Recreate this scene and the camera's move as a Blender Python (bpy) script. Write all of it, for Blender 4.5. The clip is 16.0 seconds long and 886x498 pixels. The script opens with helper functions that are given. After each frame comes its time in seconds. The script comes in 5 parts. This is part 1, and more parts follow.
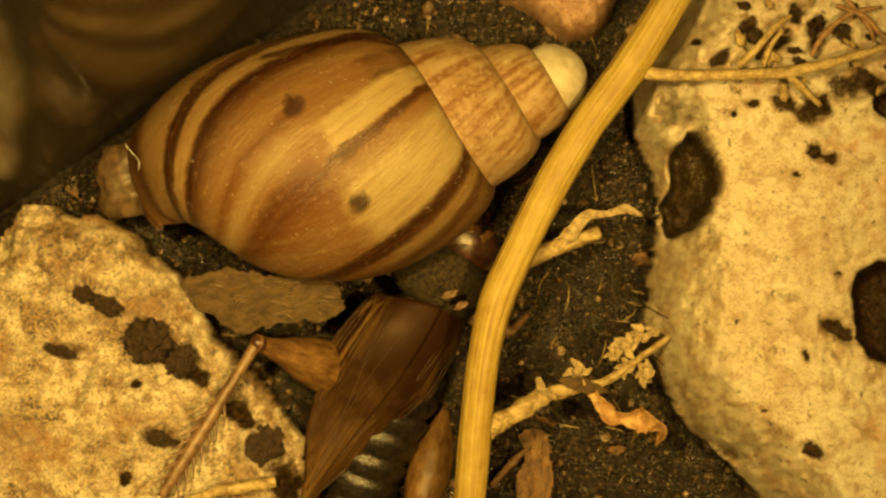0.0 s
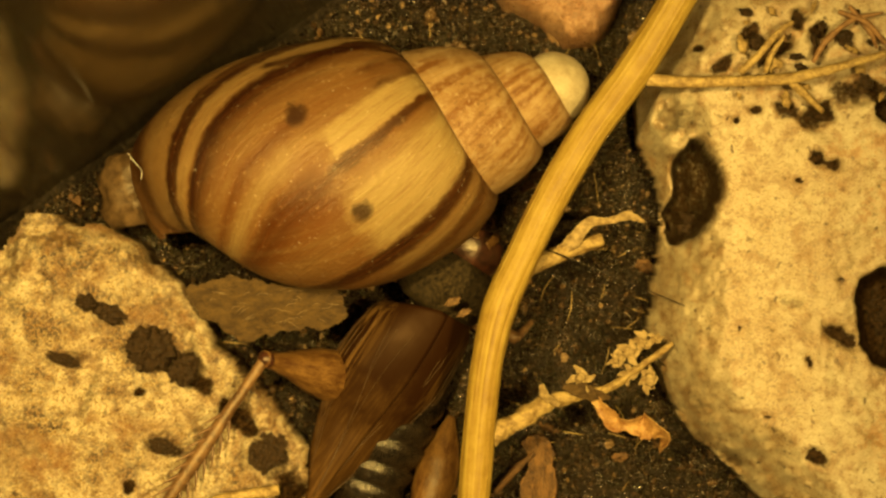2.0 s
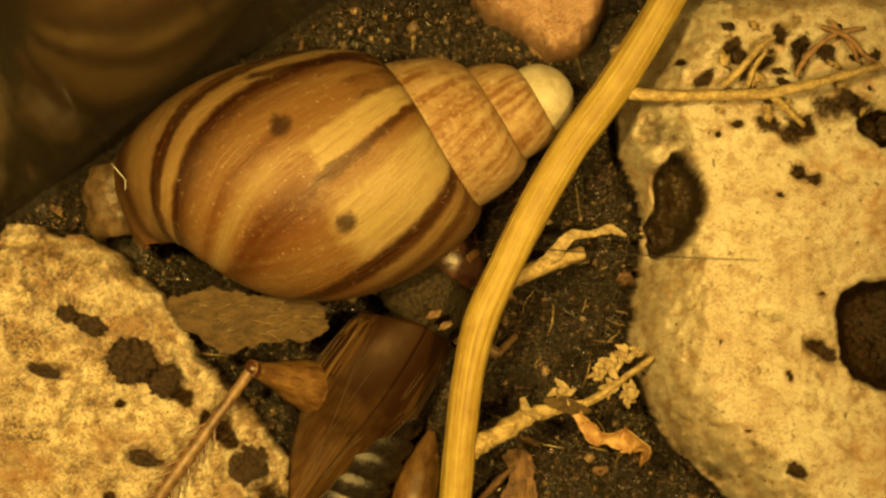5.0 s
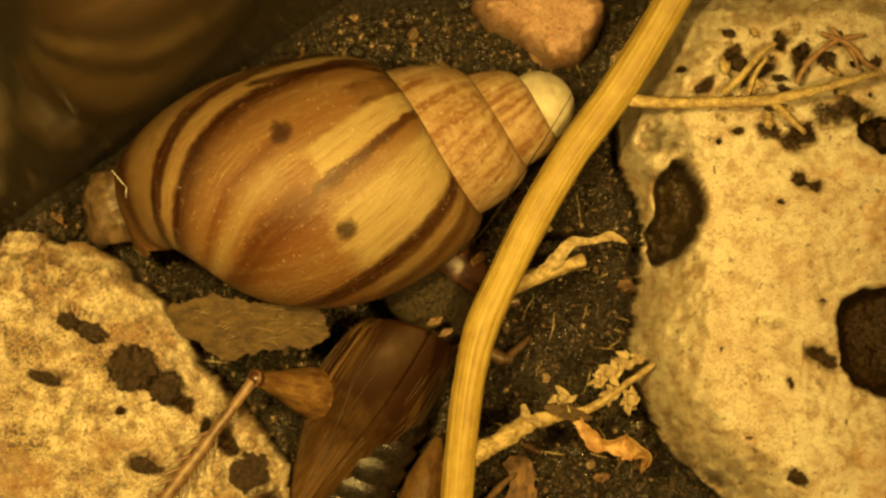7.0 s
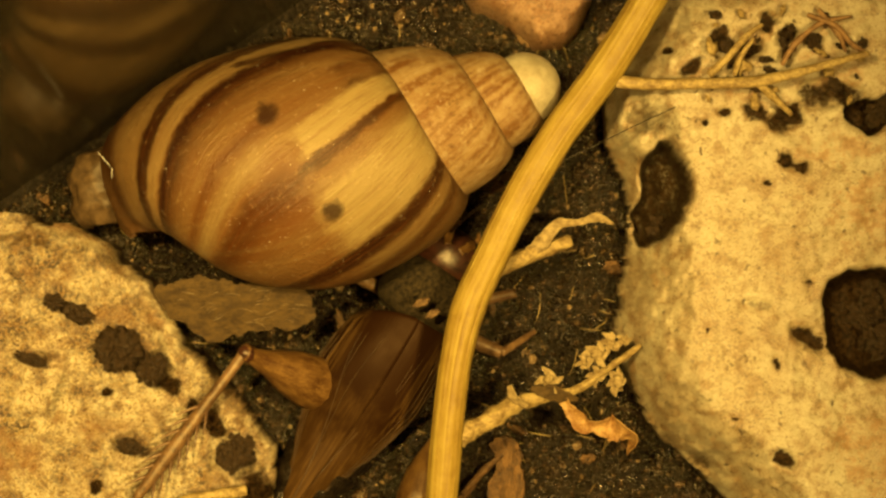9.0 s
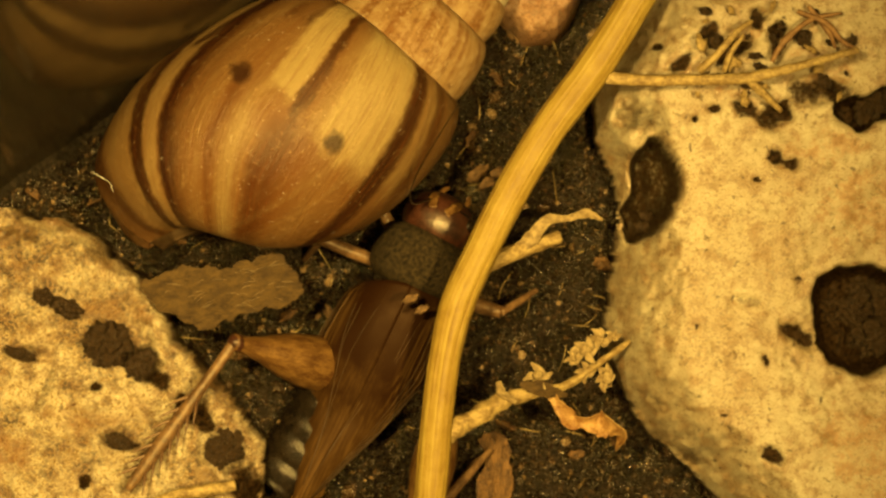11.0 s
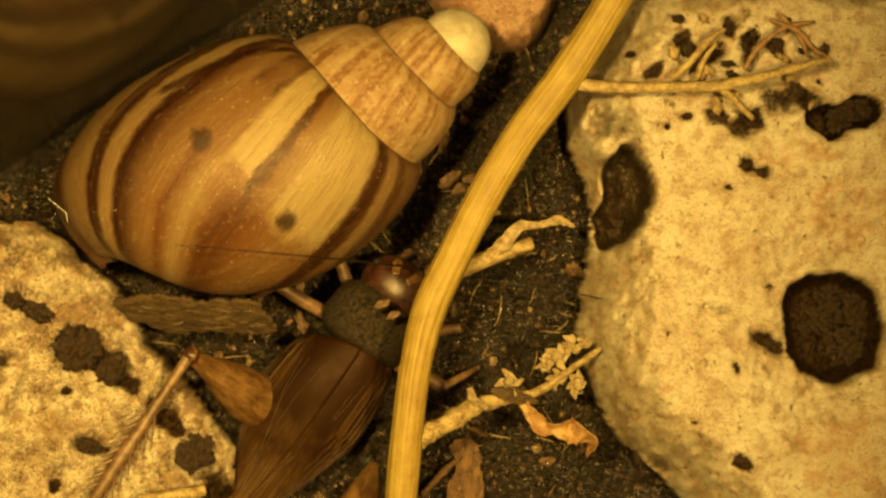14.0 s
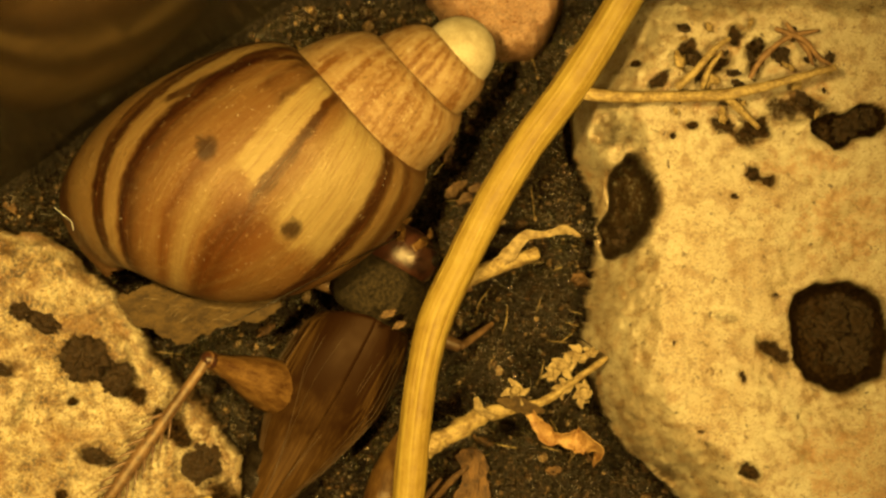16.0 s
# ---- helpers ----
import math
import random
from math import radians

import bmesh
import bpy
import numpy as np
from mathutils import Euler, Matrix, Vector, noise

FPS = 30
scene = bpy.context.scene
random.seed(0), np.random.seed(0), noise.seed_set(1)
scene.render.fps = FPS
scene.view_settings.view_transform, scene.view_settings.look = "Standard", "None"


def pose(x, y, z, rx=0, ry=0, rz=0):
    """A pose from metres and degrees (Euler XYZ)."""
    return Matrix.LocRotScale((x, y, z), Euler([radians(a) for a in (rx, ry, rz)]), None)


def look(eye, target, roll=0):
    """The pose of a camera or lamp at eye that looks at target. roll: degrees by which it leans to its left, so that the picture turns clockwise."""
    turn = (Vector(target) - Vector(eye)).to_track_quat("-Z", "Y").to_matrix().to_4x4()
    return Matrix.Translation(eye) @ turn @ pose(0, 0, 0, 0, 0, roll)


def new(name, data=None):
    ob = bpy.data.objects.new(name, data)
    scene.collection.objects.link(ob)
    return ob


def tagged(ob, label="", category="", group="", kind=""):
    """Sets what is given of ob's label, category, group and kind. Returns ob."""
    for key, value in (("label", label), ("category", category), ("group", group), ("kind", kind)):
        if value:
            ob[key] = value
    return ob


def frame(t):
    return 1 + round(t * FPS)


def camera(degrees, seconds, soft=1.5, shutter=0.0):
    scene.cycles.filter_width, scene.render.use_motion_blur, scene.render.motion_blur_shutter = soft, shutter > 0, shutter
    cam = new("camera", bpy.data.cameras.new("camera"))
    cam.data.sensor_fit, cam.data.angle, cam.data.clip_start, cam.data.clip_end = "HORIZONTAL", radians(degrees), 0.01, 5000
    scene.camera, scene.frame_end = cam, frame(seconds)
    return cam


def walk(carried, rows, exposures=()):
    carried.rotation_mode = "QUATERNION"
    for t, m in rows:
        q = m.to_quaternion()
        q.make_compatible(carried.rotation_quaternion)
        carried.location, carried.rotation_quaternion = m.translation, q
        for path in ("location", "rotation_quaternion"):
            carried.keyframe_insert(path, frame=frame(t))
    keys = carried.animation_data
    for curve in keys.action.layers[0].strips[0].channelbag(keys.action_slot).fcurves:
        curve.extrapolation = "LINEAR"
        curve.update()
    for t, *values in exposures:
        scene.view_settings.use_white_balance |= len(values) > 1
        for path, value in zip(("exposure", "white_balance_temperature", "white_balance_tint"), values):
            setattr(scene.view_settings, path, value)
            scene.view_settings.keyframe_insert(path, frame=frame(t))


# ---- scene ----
# A close look down into a terrarium: lengths in the building code are millimetres.
MM = 0.001
cam = camera(20.0, 16.0, soft=2.5, shutter=0.5)
EYE = (0.0, 0.0, 0.250)
TURNS = [
    (0, 0.000, 0.000, 0.000),
    (0.5, 0.110, 0.104, -0.018),
    (1, 0.290, 0.265, -0.002),
    (1.5, 0.221, 0.275, 0.011),
    (2, 0.165, 0.064, -0.161),
    (2.5, 0.130, -0.106, -0.157),
    (3, 0.142, -0.295, 0.021),
    (3.5, 0.283, -0.273, 0.094),
    (4, 0.415, -0.331, 0.074),
    (6.5, 0.494, -0.365, 0.085),
    (7, 0.613, -0.342, 0.066),
    (7.5, 0.613, -0.380, 0.064),
    (8, 0.537, -0.497, 0.050),
    (8.5, 0.397, -0.631, 0.024),
    (9, 0.187, -0.650, 0.075),
    (11.5, 0.065, -1.005, 0.317),
    (12, 0.022, -1.141, 0.448),
    (12.5, -0.047, -1.314, 0.521),
    (13, -0.096, -1.466, 0.464),
    (13.5, 0.030, -1.510, 0.521),
    (14, 0.214, -1.534, 0.548),
    (14.5, 0.310, -1.472, 0.548),
    (15, 0.344, -1.365, 0.525),
    (15.5, 0.353, -1.351, 0.446),
    (16, 0.439, -1.398, 0.403),
]
walk(cam, [(t, pose(*EYE, rx, ry, rz)) for t, rx, ry, rz in TURNS])

# ---- light ----
world = bpy.data.worlds.new("room")
scene.world = world
world.use_nodes = True
world.node_tree.nodes["Background"].inputs["Color"].default_value = (1.0, 0.66, 0.24, 1)
world.node_tree.nodes["Background"].inputs["Strength"].default_value = 0.20

# twin lamps on both sides of the lens
for lamp_place, lamp_watts, lamp_aim, lamp_radius in (((-0.036, 0.024, 0.240), 4.2, (-0.010, -0.002, 0.01), 0.007), ((0.060, -0.008, 0.235), 3.4, (-0.014, -0.004, 0.01), 0.007)):
    lamp_data = bpy.data.lights.new("lens_lamp", "SPOT")
    lamp_data.shadow_soft_size = lamp_radius
    lamp_data.spot_size, lamp_data.spot_blend = radians(40), 1.0
    lamp_data.energy = lamp_watts
    lamp_data.color = (1.0, 0.755, 0.265)
    lamp = new("lens_lamp", lamp_data)
    lamp.matrix_world = look(lamp_place, lamp_aim)
scene.view_settings.exposure = 0.0



# ---- numeric noise ----
def lattice(ix, iy, iz, seed):
    h = (ix.astype(np.int64) * 374761393 + iy.astype(np.int64) * 668265263 + iz.astype(np.int64) * 2147483647 + seed * 974711)
    h = (h ^ (h >> 13)) * 1274126177
    h = h & 0x7FFFFFFF
    h = (h ^ (h >> 16)) * 73244475
    return ((h & 0xFFFFFF) / float(0xFFFFFF)) * 2 - 1


def vnoise(x, y, z=0.0, seed=0):
    x, y, z = np.broadcast_arrays(np.asarray(x, float), np.asarray(y, float), np.asarray(z, float))
    ix, iy, iz = np.floor(x), np.floor(y), np.floor(z)
    fx, fy, fz = x - ix, y - iy, z - iz
    fx, fy, fz = (f * f * (3 - 2 * f) for f in (fx, fy, fz))
    out = 0
    for dx in (0, 1):
        for dy in (0, 1):
            for dz in (0, 1):
                w = (fx if dx else 1 - fx) * (fy if dy else 1 - fy) * (fz if dz else 1 - fz)
                out = out + w * lattice(ix + dx, iy + dy, iz + dz, seed)
    return out


def fbm(x, y, z=0.0, size=5.0, octaves=4, seed=0, gain=0.5):
    total, amp = 0, 1.0
    for o in range(octaves):
        s = 2.0 ** o / size
        c, d = math.cos(0.55 + 1.1 * o), math.sin(0.55 + 1.1 * o)
        xa, ya = np.asarray(x) * c - np.asarray(y) * d, np.asarray(x) * d + np.asarray(y) * c
        total = total + amp * vnoise(xa * s + 17.3 * o, ya * s - 9.1 * o, np.asarray(z) * s, seed + o)
        amp *= gain
    return total


# ---- materials ----
def node_mat(name):
    m = bpy.data.materials.new(name)
    m.use_nodes = True
    nt = m.node_tree
    return m, nt, nt.nodes["Principled BSDF"]


def link(nt, a, b):
    nt.links.new(a, b)


def coords(nt, scale=1000.0, stretch=(1, 1, 1), socket="Object"):
    tc = nt.nodes.new("ShaderNodeTexCoord")
    mp = nt.nodes.new("ShaderNodeMapping")
    mp.inputs["Scale"].default_value = tuple(scale * s for s in stretch)
    link(nt, tc.outputs[socket], mp.inputs["Vector"])
    return mp.outputs["Vector"]


def tex_noise(nt, vec, scale, detail=5.0, rough=0.55, distort=0.0):
    n = nt.nodes.new("ShaderNodeTexNoise")
    n.inputs["Scale"].default_value, n.inputs["Detail"].default_value = scale, detail
    n.inputs["Roughness"].default_value, n.inputs["Distortion"].default_value = rough, distort
    link(nt, vec, n.inputs["Vector"])
    return n.outputs["Fac"]


def ramp(nt, fac, stops, mode="LINEAR"):
    r = nt.nodes.new("ShaderNodeValToRGB")
    r.color_ramp.interpolation = mode
    els = r.color_ramp.elements
    while len(els) < len(stops):
        els.new(0.5)
    for e, (p, c) in zip(els, stops):
        e.position = p
        e.color = (c, c, c, 1) if isinstance(c, (int, float)) else (*c, 1)
    link(nt, fac, r.inputs["Fac"])
    return r.outputs["Color"]


def mixc(nt, fac, a, b, mode="MIX"):
    m = nt.nodes.new("ShaderNodeMix")
    m.data_type, m.blend_type = "RGBA", mode
    for sock, v in ((0, fac), (6, a), (7, b)):
        if isinstance(v, (int, float)):
            m.inputs[sock].default_value = v
        elif isinstance(v, tuple):
            m.inputs[sock].default_value = (*v, 1)
        else:
            link(nt, v, m.inputs[sock])
    return m.outputs[2]


def arith(nt, op, a, b=0.0):
    m = nt.nodes.new("ShaderNodeMath")
    m.operation = op
    for sock, v in ((0, a), (1, b)):
        if isinstance(v, (int, float)):
            m.inputs[sock].default_value = v
        else:
            link(nt, v, m.inputs[sock])
    return m.outputs[0]


def bump(nt, bsdf, height, strength=0.5, dist=0.0003):
    b = nt.nodes.new("ShaderNodeBump")
    b.inputs["Strength"].default_value, b.inputs["Distance"].default_value = strength, dist
    link(nt, height, b.inputs["Height"])
    link(nt, b.outputs["Normal"], bsdf.inputs["Normal"])


def attr(nt, name):
    a = nt.nodes.new("ShaderNodeAttribute")
    a.attribute_name = name
    return a.outputs["Fac"]


def simple_mat(name, low, high, size=1.0, rough=0.7, bump_d=0.0001, stretch=(1, 1, 1), spec=0.4, sheen=0.0, fine=6.0, trans=0.0, sss=0.0):
    m, nt, b = node_mat(name)
    v = coords(nt, 1000.0, stretch)
    n1 = tex_noise(nt, v, 1.0 / size, 6)
    n2 = tex_noise(nt, v, fine / size, 4)
    both = arith(nt, "ADD", arith(nt, "MULTIPLY", n1, 0.65), arith(nt, "MULTIPLY", n2, 0.35))
    col = ramp(nt, both, ((0.39, low), (0.61, high)))
    link(nt, col, b.inputs["Base Color"])
    link(nt, ramp(nt, n2, ((0.3, max(0.05, rough - 0.12)), (0.7, min(1.0, rough + 0.1)))), b.inputs["Roughness"])
    b.inputs["Specular IOR Level"].default_value = spec
    b.inputs["Specular Tint"].default_value = (1.0, 0.8, 0.5, 1)
    b.inputs["Transmission Weight"].default_value = trans
    if sss:
        b.inputs["Subsurface Weight"].default_value = sss
        b.inputs["Subsurface Radius"].default_value = (0.0012, 0.0006, 0.0002)
        b.inputs["Subsurface Scale"].default_value = 1.0
    bump(nt, b, both, 0.6, bump_d)
    return m


def stone_mat(name, cream, tan, rust, dark, speck=0.5, cover=0.53, pores=0.6, stain_and_shade=1.0, relief=1.0):
    m, nt, b = node_mat(name)
    v = coords(nt)
    big = tex_noise(nt, v, 0.13, 6, 0.6, 0.4)
    mid = tex_noise(nt, v, 0.55, 7, 0.68)
    fine = tex_noise(nt, v, 2.6, 5, 0.7)
    grain = tex_noise(nt, v, 8.0, 3, 0.6)
    col = mixc(nt, ramp(nt, big, ((0.40, 0.0), (0.62, 1.0))), cream, tan)
    col = mixc(nt, arith(nt, "MULTIPLY", ramp(nt, mid, ((0.47, 0.0), (0.61, 1.0))), 0.7), col, rust)
    patch = ramp(nt, arith(nt, "ADD", arith(nt, "MULTIPLY", big, 0.6), arith(nt, "MULTIPLY", mid, 0.5)), ((0.49, 0.06), (0.60, 1.0)))
    speckle = arith(nt, "MULTIPLY", ramp(nt, fine, ((cover, 0.0), (cover + 0.07, 1.0))), speck)
    col = mixc(nt, arith(nt, "MULTIPLY", speckle, patch), col, dark)
    col = mixc(nt, arith(nt, "MULTIPLY", ramp(nt, grain, ((0.56, 0.0), (0.66, 1.0))), speck * 0.6), col, rust)
    spot = tex_noise(nt, v, 1.15, 3, 0.5, 0.6)
    pore = ramp(nt, spot, ((0.66, 0.0), (0.70, 1.0)))
    col = mixc(nt, arith(nt, "MULTIPLY", pore, pores), col, dark)
    stain = ramp(nt, tex_noise(nt, v, 0.22, 8, 0.72, 0.8), ((0.48, 0.0), (0.64, 1.0)))
    col = mixc(nt, arith(nt, "MULTIPLY", stain, 0.65 * stain_and_shade), col, rust)
    fleck = tex_noise(nt, coords(nt, 1000.0, (1.0, 1.7, 1.0)), 2.0, 3, 0.55, 0.5)
    col = mixc(nt, arith(nt, "MULTIPLY", ramp(nt, fleck, ((0.60, 0.0), (0.65, 1.0))), 0.85 * speck), col, (0.13, 0.062, 0.018))
    mark = arith(nt, "ADD", attr(nt, "stain"), arith(nt, "ADD", arith(nt, "MULTIPLY", arith(nt, "SUBTRACT", mid, 0.55), 1.6), arith(nt, "MULTIPLY", arith(nt, "SUBTRACT", fine, 0.55), 2.0)))
    col = mixc(nt, arith(nt, "MULTIPLY", ramp(nt, mark, ((0.62, 0.0), (0.90, 1.0))), 0.5), col, (0.30, 0.14, 0.036))
    dirt = attr(nt, "dirt")
    dirt = ramp(nt, arith(nt, "ADD", dirt, arith(nt, "MULTIPLY", arith(nt, "SUBTRACT", fine, 0.5), 0.9)), ((0.30, 0.0), (0.75, 1.0)))
    soil = mixc(nt, ramp(nt, fine, ((0.38, 0.0), (0.62, 1.0))), (0.005, 0.0026, 0.0008), (0.036, 0.018, 0.0055))
    col = mixc(nt, dirt, col, soil)
    crust = arith(nt, "ADD", arith(nt, "MULTIPLY", fine, 0.40), arith(nt, "MULTIPLY", tex_noise(nt, v, 5.0, 4, 0.65), 0.60))
    # shade in the crust's small hollows, multiplied into the stone colour
    col = mixc(nt, 1.0, col, ramp(nt, crust, ((0.40, tuple(1 - stain_and_shade * (1 - c) for c in (0.46, 0.36, 0.22))), (0.50, tuple(1 - stain_and_shade * (1 - c) for c in (0.88, 0.82, 0.72))), (0.57, (1.0, 1.0, 1.0)))), "MULTIPLY")
    link(nt, col, b.inputs["Base Color"])
    link(nt, mixc(nt, dirt, ramp(nt, fine, ((0.35, 0.20), (0.65, 0.55))), ramp(nt, grain, ((0.40, 0.12), (0.60, 0.5)))), b.inputs["Roughness"])
    link(nt, ramp(nt, dirt, ((0.0, 0.8), (1.0, 0.06))), b.inputs["Specular IOR Level"])
    b.inputs["Specular Tint"].default_value = (1.0, 0.85, 0.6, 1)
    h = arith(nt, "ADD", arith(nt, "MULTIPLY", crust, 0.9), arith(nt, "MULTIPLY", grain, 0.2))
    h = arith(nt, "SUBTRACT", h, arith(nt, "MULTIPLY", pore, 0.7))
    bump(nt, b, h, relief, 0.0003 + 0.0012 * relief)
    return m


def soil_mat():
    m, nt, b = node_mat("dark_moist_soil")
    v = coords(nt)
    n1 = tex_noise(nt, v, 0.25, 5)
    n2 = tex_noise(nt, v, 2.2, 6, 0.7)
    col = mixc(nt, n1, (0.004, 0.0022, 0.0009), (0.014, 0.0070, 0.0024))
    col = mixc(nt, ramp(nt, n2, ((0.56, 0.0), (0.72, 1.0))), col, (0.12, 0.066, 0.024))
    link(nt, col, b.inputs["Base Color"])
    b.inputs["Specular Tint"].default_value = (1.0, 0.78, 0.45, 1)
    link(nt, ramp(nt, n2, ((0.35, 0.35), (0.6, 0.85))), b.inputs["Roughness"])
    bump(nt, b, n2, 1.0, 0.0012)
    return m


def crumb_mat():
    m, nt, b = node_mat("soil_crumbs")
    g = nt.nodes.new("ShaderNodeNewGeometry")
    rnd = g.outputs["Random Per Island"]
    v = coords(nt)
    n = tex_noise(nt, v, 3.0, 5)
    col = ramp(nt, rnd, ((0.0, (0.008, 0.005, 0.0025)), (0.45, (0.007, 0.0036, 0.0013)), (0.80, (0.020, 0.0096, 0.0028)), (0.96, (0.075, 0.037, 0.0110)), (1.0, (0.24, 0.14, 0.048))))
    col = mixc(nt, 0.45, col, ramp(nt, n, ((0.3, 0.25), (0.7, 1.0))), "MULTIPLY")
    link(nt, col, b.inputs["Base Color"])
    link(nt, ramp(nt, n, ((0.42, 0.10), (0.60, 0.38))), b.inputs["Roughness"])
    b.inputs["Specular IOR Level"].default_value = 1.0
    b.inputs["Specular Tint"].default_value = (1.0, 0.78, 0.45, 1)
    bump(nt, b, n, 1.0, 0.0004)
    return m


def shell_mat(name):
    """Banded shell: UV x runs along the growth (in tenths of a turn), UV y from suture to base."""
    m, nt, b = node_mat(name)
    tc = nt.nodes.new("ShaderNodeTexCoord")
    sep = nt.nodes.new("ShaderNodeSeparateXYZ")
    link(nt, tc.outputs["UV"], sep.inputs[0])
    U, V = sep.outputs[0], sep.outputs[1]
    v = coords(nt)
    mid = tex_noise(nt, v, 0.7, 5, 0.6)
    growth = coords(nt, 1.0, (260.0, 5.0, 1.0), "UV")
    line = tex_noise(nt, growth, 1.0, 4, 0.6)
    growth2 = coords(nt, 1.0, (70.0, 2.0, 1.0), "UV")
    band = tex_noise(nt, growth2, 1.0, 3, 0.5)
    shear = ramp(nt, V, ((0.0, 0.0), (0.10, 0.015), (0.26, 0.041), (0.34, 0.056), (0.46, 0.078), (0.57, 0.101), (0.62, 0.118), (0.70, 0.155), (0.79, 0.205), (0.90, 0.257), (1.0, 0.30)))
    u = arith(nt, "ADD", U, shear)
    u = arith(nt, "ADD", u, arith(nt, "MULTIPLY", arith(nt, "SUBTRACT", mid, 0.5), 0.016))
    u = arith(nt, "ADD", u, arith(nt, "MULTIPLY", arith(nt, "SUBTRACT", line, 0.5), 0.006))
    vv = arith(nt, "ADD", V, arith(nt, "MULTIPLY", arith(nt, "SUBTRACT", mid, 0.5), 0.10))
    light, tan, dark = (0.205, 0.130, 0.039), (0.081, 0.0232, 0.0026), (0.0100, 0.0015, 0.0004)
    low = ramp(nt, vv, ((0.40, 0.0), (0.46, 1.0)))
    light_top = ramp(nt, u, ((0.0, 0.3), (0.10, 0.35), (0.125, 0.15), (0.15, 0.5), (0.165, 0.45), (0.190, 0.1), (0.206, 0.9), (0.215, 1.0), (0.285, 1.0), (0.298, 0.45), (0.316, 0.25), (0.333, 0.1), (0.337, 1.0), (0.370, 1.0), (0.378, 0.3), (0.40, 0.2), (0.43, 0.3), (0.45, 0.22), (0.47, 0.1), (0.483, 0.6), (0.515, 0.55), (0.524, 0.2), (0.54, 0.2), (0.548, 0.45), (0.60, 0.4), (0.63, 0.3), (0.65, 0.1), (0.68, 0.2), (0.8, 0.2)))
    light_low = ramp(nt, u, ((0.0, 0.3), (0.10, 0.3), (0.187, 0.15), (0.20, 0.2), (0.26, 0.25), (0.295, 0.1), (0.33, 0.0), (0.350, 0.2), (0.372, 0.7), (0.388, 0.25), (0.402, 0.05), (0.415, 0.3), (0.445, 0.22), (0.468, 0.15), (0.479, 0.2), (0.487, 0.52), (0.51, 0.5), (0.518, 0.2), (0.532, 0.2), (0.541, 0.42), (0.59, 0.42), (0.63, 0.25), (0.655, 0.1), (0.69, 0.2), (0.8, 0.2)))
    lit = mixc(nt, low, light_top, light_low)
    lit = arith(nt, "ADD", lit, arith(nt, "MULTIPLY", ramp(nt, band, ((0.5, 0.0), (0.72, 1.0))), 0.16))
    col = mixc(nt, lit, tan, light)
    dark_top = ramp(nt, u, ((0.0, 0.3), (0.11, 0.3), (0.122, 0.6), (0.137, 0.6), (0.147, 0.1), (0.163, 0.12), (0.175, 0.85), (0.197, 0.9), (0.206, 0.0), (0.316, 0.05), (0.322, 0.75), (0.331, 0.8), (0.336, 0.0), (0.425, 0.05), (0.452, 0.4), (0.468, 0.9), (0.479, 0.95), (0.486, 0.0), (0.512, 0.0), (0.520, 0.85), (0.542, 0.95), (0.550, 0.05), (0.62, 0.1), (0.64, 0.7), (0.665, 0.7), (0.69, 0.4)))
    dark_low = ramp(nt, u, ((0.0, 0.3), (0.11, 0.2), (0.122, 0.5), (0.137, 0.5), (0.147, 0.1), (0.166, 0.12), (0.177, 0.85), (0.196, 0.85), (0.207, 0.05), (0.29, 0.08), (0.315, 0.50), (0.338, 0.50), (0.352, 0.05), (0.39, 0.05), (0.400, 0.30), (0.410, 0.05), (0.425, 0.05), (0.448, 0.4), (0.466, 0.9), (0.478, 0.95), (0.486, 0.0), (0.507, 0.0), (0.515, 0.85), (0.536, 0.95), (0.544, 0.05), (0.61, 0.1), (0.635, 0.7), (0.665, 0.7), (0.69, 0.4)))
    col = mixc(nt, mixc(nt, low, dark_top, dark_low), col, dark)
    # a slanting dark streak and broken spots under the seam
    slant = arith(nt, "SUBTRACT", u, arith(nt, "ADD", arith(nt, "MULTIPLY", V, 0.19), 0.416))
    streak = arith(nt, "MULTIPLY", ramp(nt, arith(nt, "ABSOLUTE", slant), ((0.006, 0.9), (0.012, 0.0))), ramp(nt, vv, ((0.41, 1.0), (0.44, 0.0))))
    col = mixc(nt, streak, col, dark)
    seam = arith(nt, "MULTIPLY", ramp(nt, u, ((0.372, 0.0), (0.380, 0.8), (0.388, 0.25), (0.402, 0.3), (0.412, 0.8), (0.424, 0.0))), ramp(nt, vv, ((0.10, 0.9), (0.17, 0.4), (0.23, 0.9), (0.29, 0.0))))
    col = mixc(nt, seam, col, dark)
    # the blunt end of the broad light band
    shadowy = arith(nt, "MULTIPLY", ramp(nt, u, ((0.322, 0.0), (0.335, 0.7), (0.368, 0.55), (0.380, 0.0))), ramp(nt, vv, ((0.40, 0.0), (0.425, 1.0), (0.45, 1.0), (0.50, 0.0))))
    col = mixc(nt, shadowy, col, (0.10, 0.036, 0.007))
    comb = nt.nodes.new("ShaderNodeCombineXYZ")
    link(nt, arith(nt, "MULTIPLY", arith(nt, "ADD", U, shear), 230.0), comb.inputs[0])
    link(nt, arith(nt, "MULTIPLY", V, 7.0), comb.inputs[1])
    st = tex_noise(nt, comb.outputs[0], 1.0, 4, 0.65)
    slow = tex_noise(nt, comb.outputs[0], 0.22, 3, 0.5)
    col = mixc(nt, arith(nt, "MULTIPLY", ramp(nt, st, ((0.48, 0.0), (0.68, 1.0))), 0.45), col, (0.085, 0.024, 0.004))
    col = mixc(nt, arith(nt, "MULTIPLY", ramp(nt, slow, ((0.54, 0.0), (0.68, 1.0))), 0.10), col, (0.30, 0.15, 0.036))
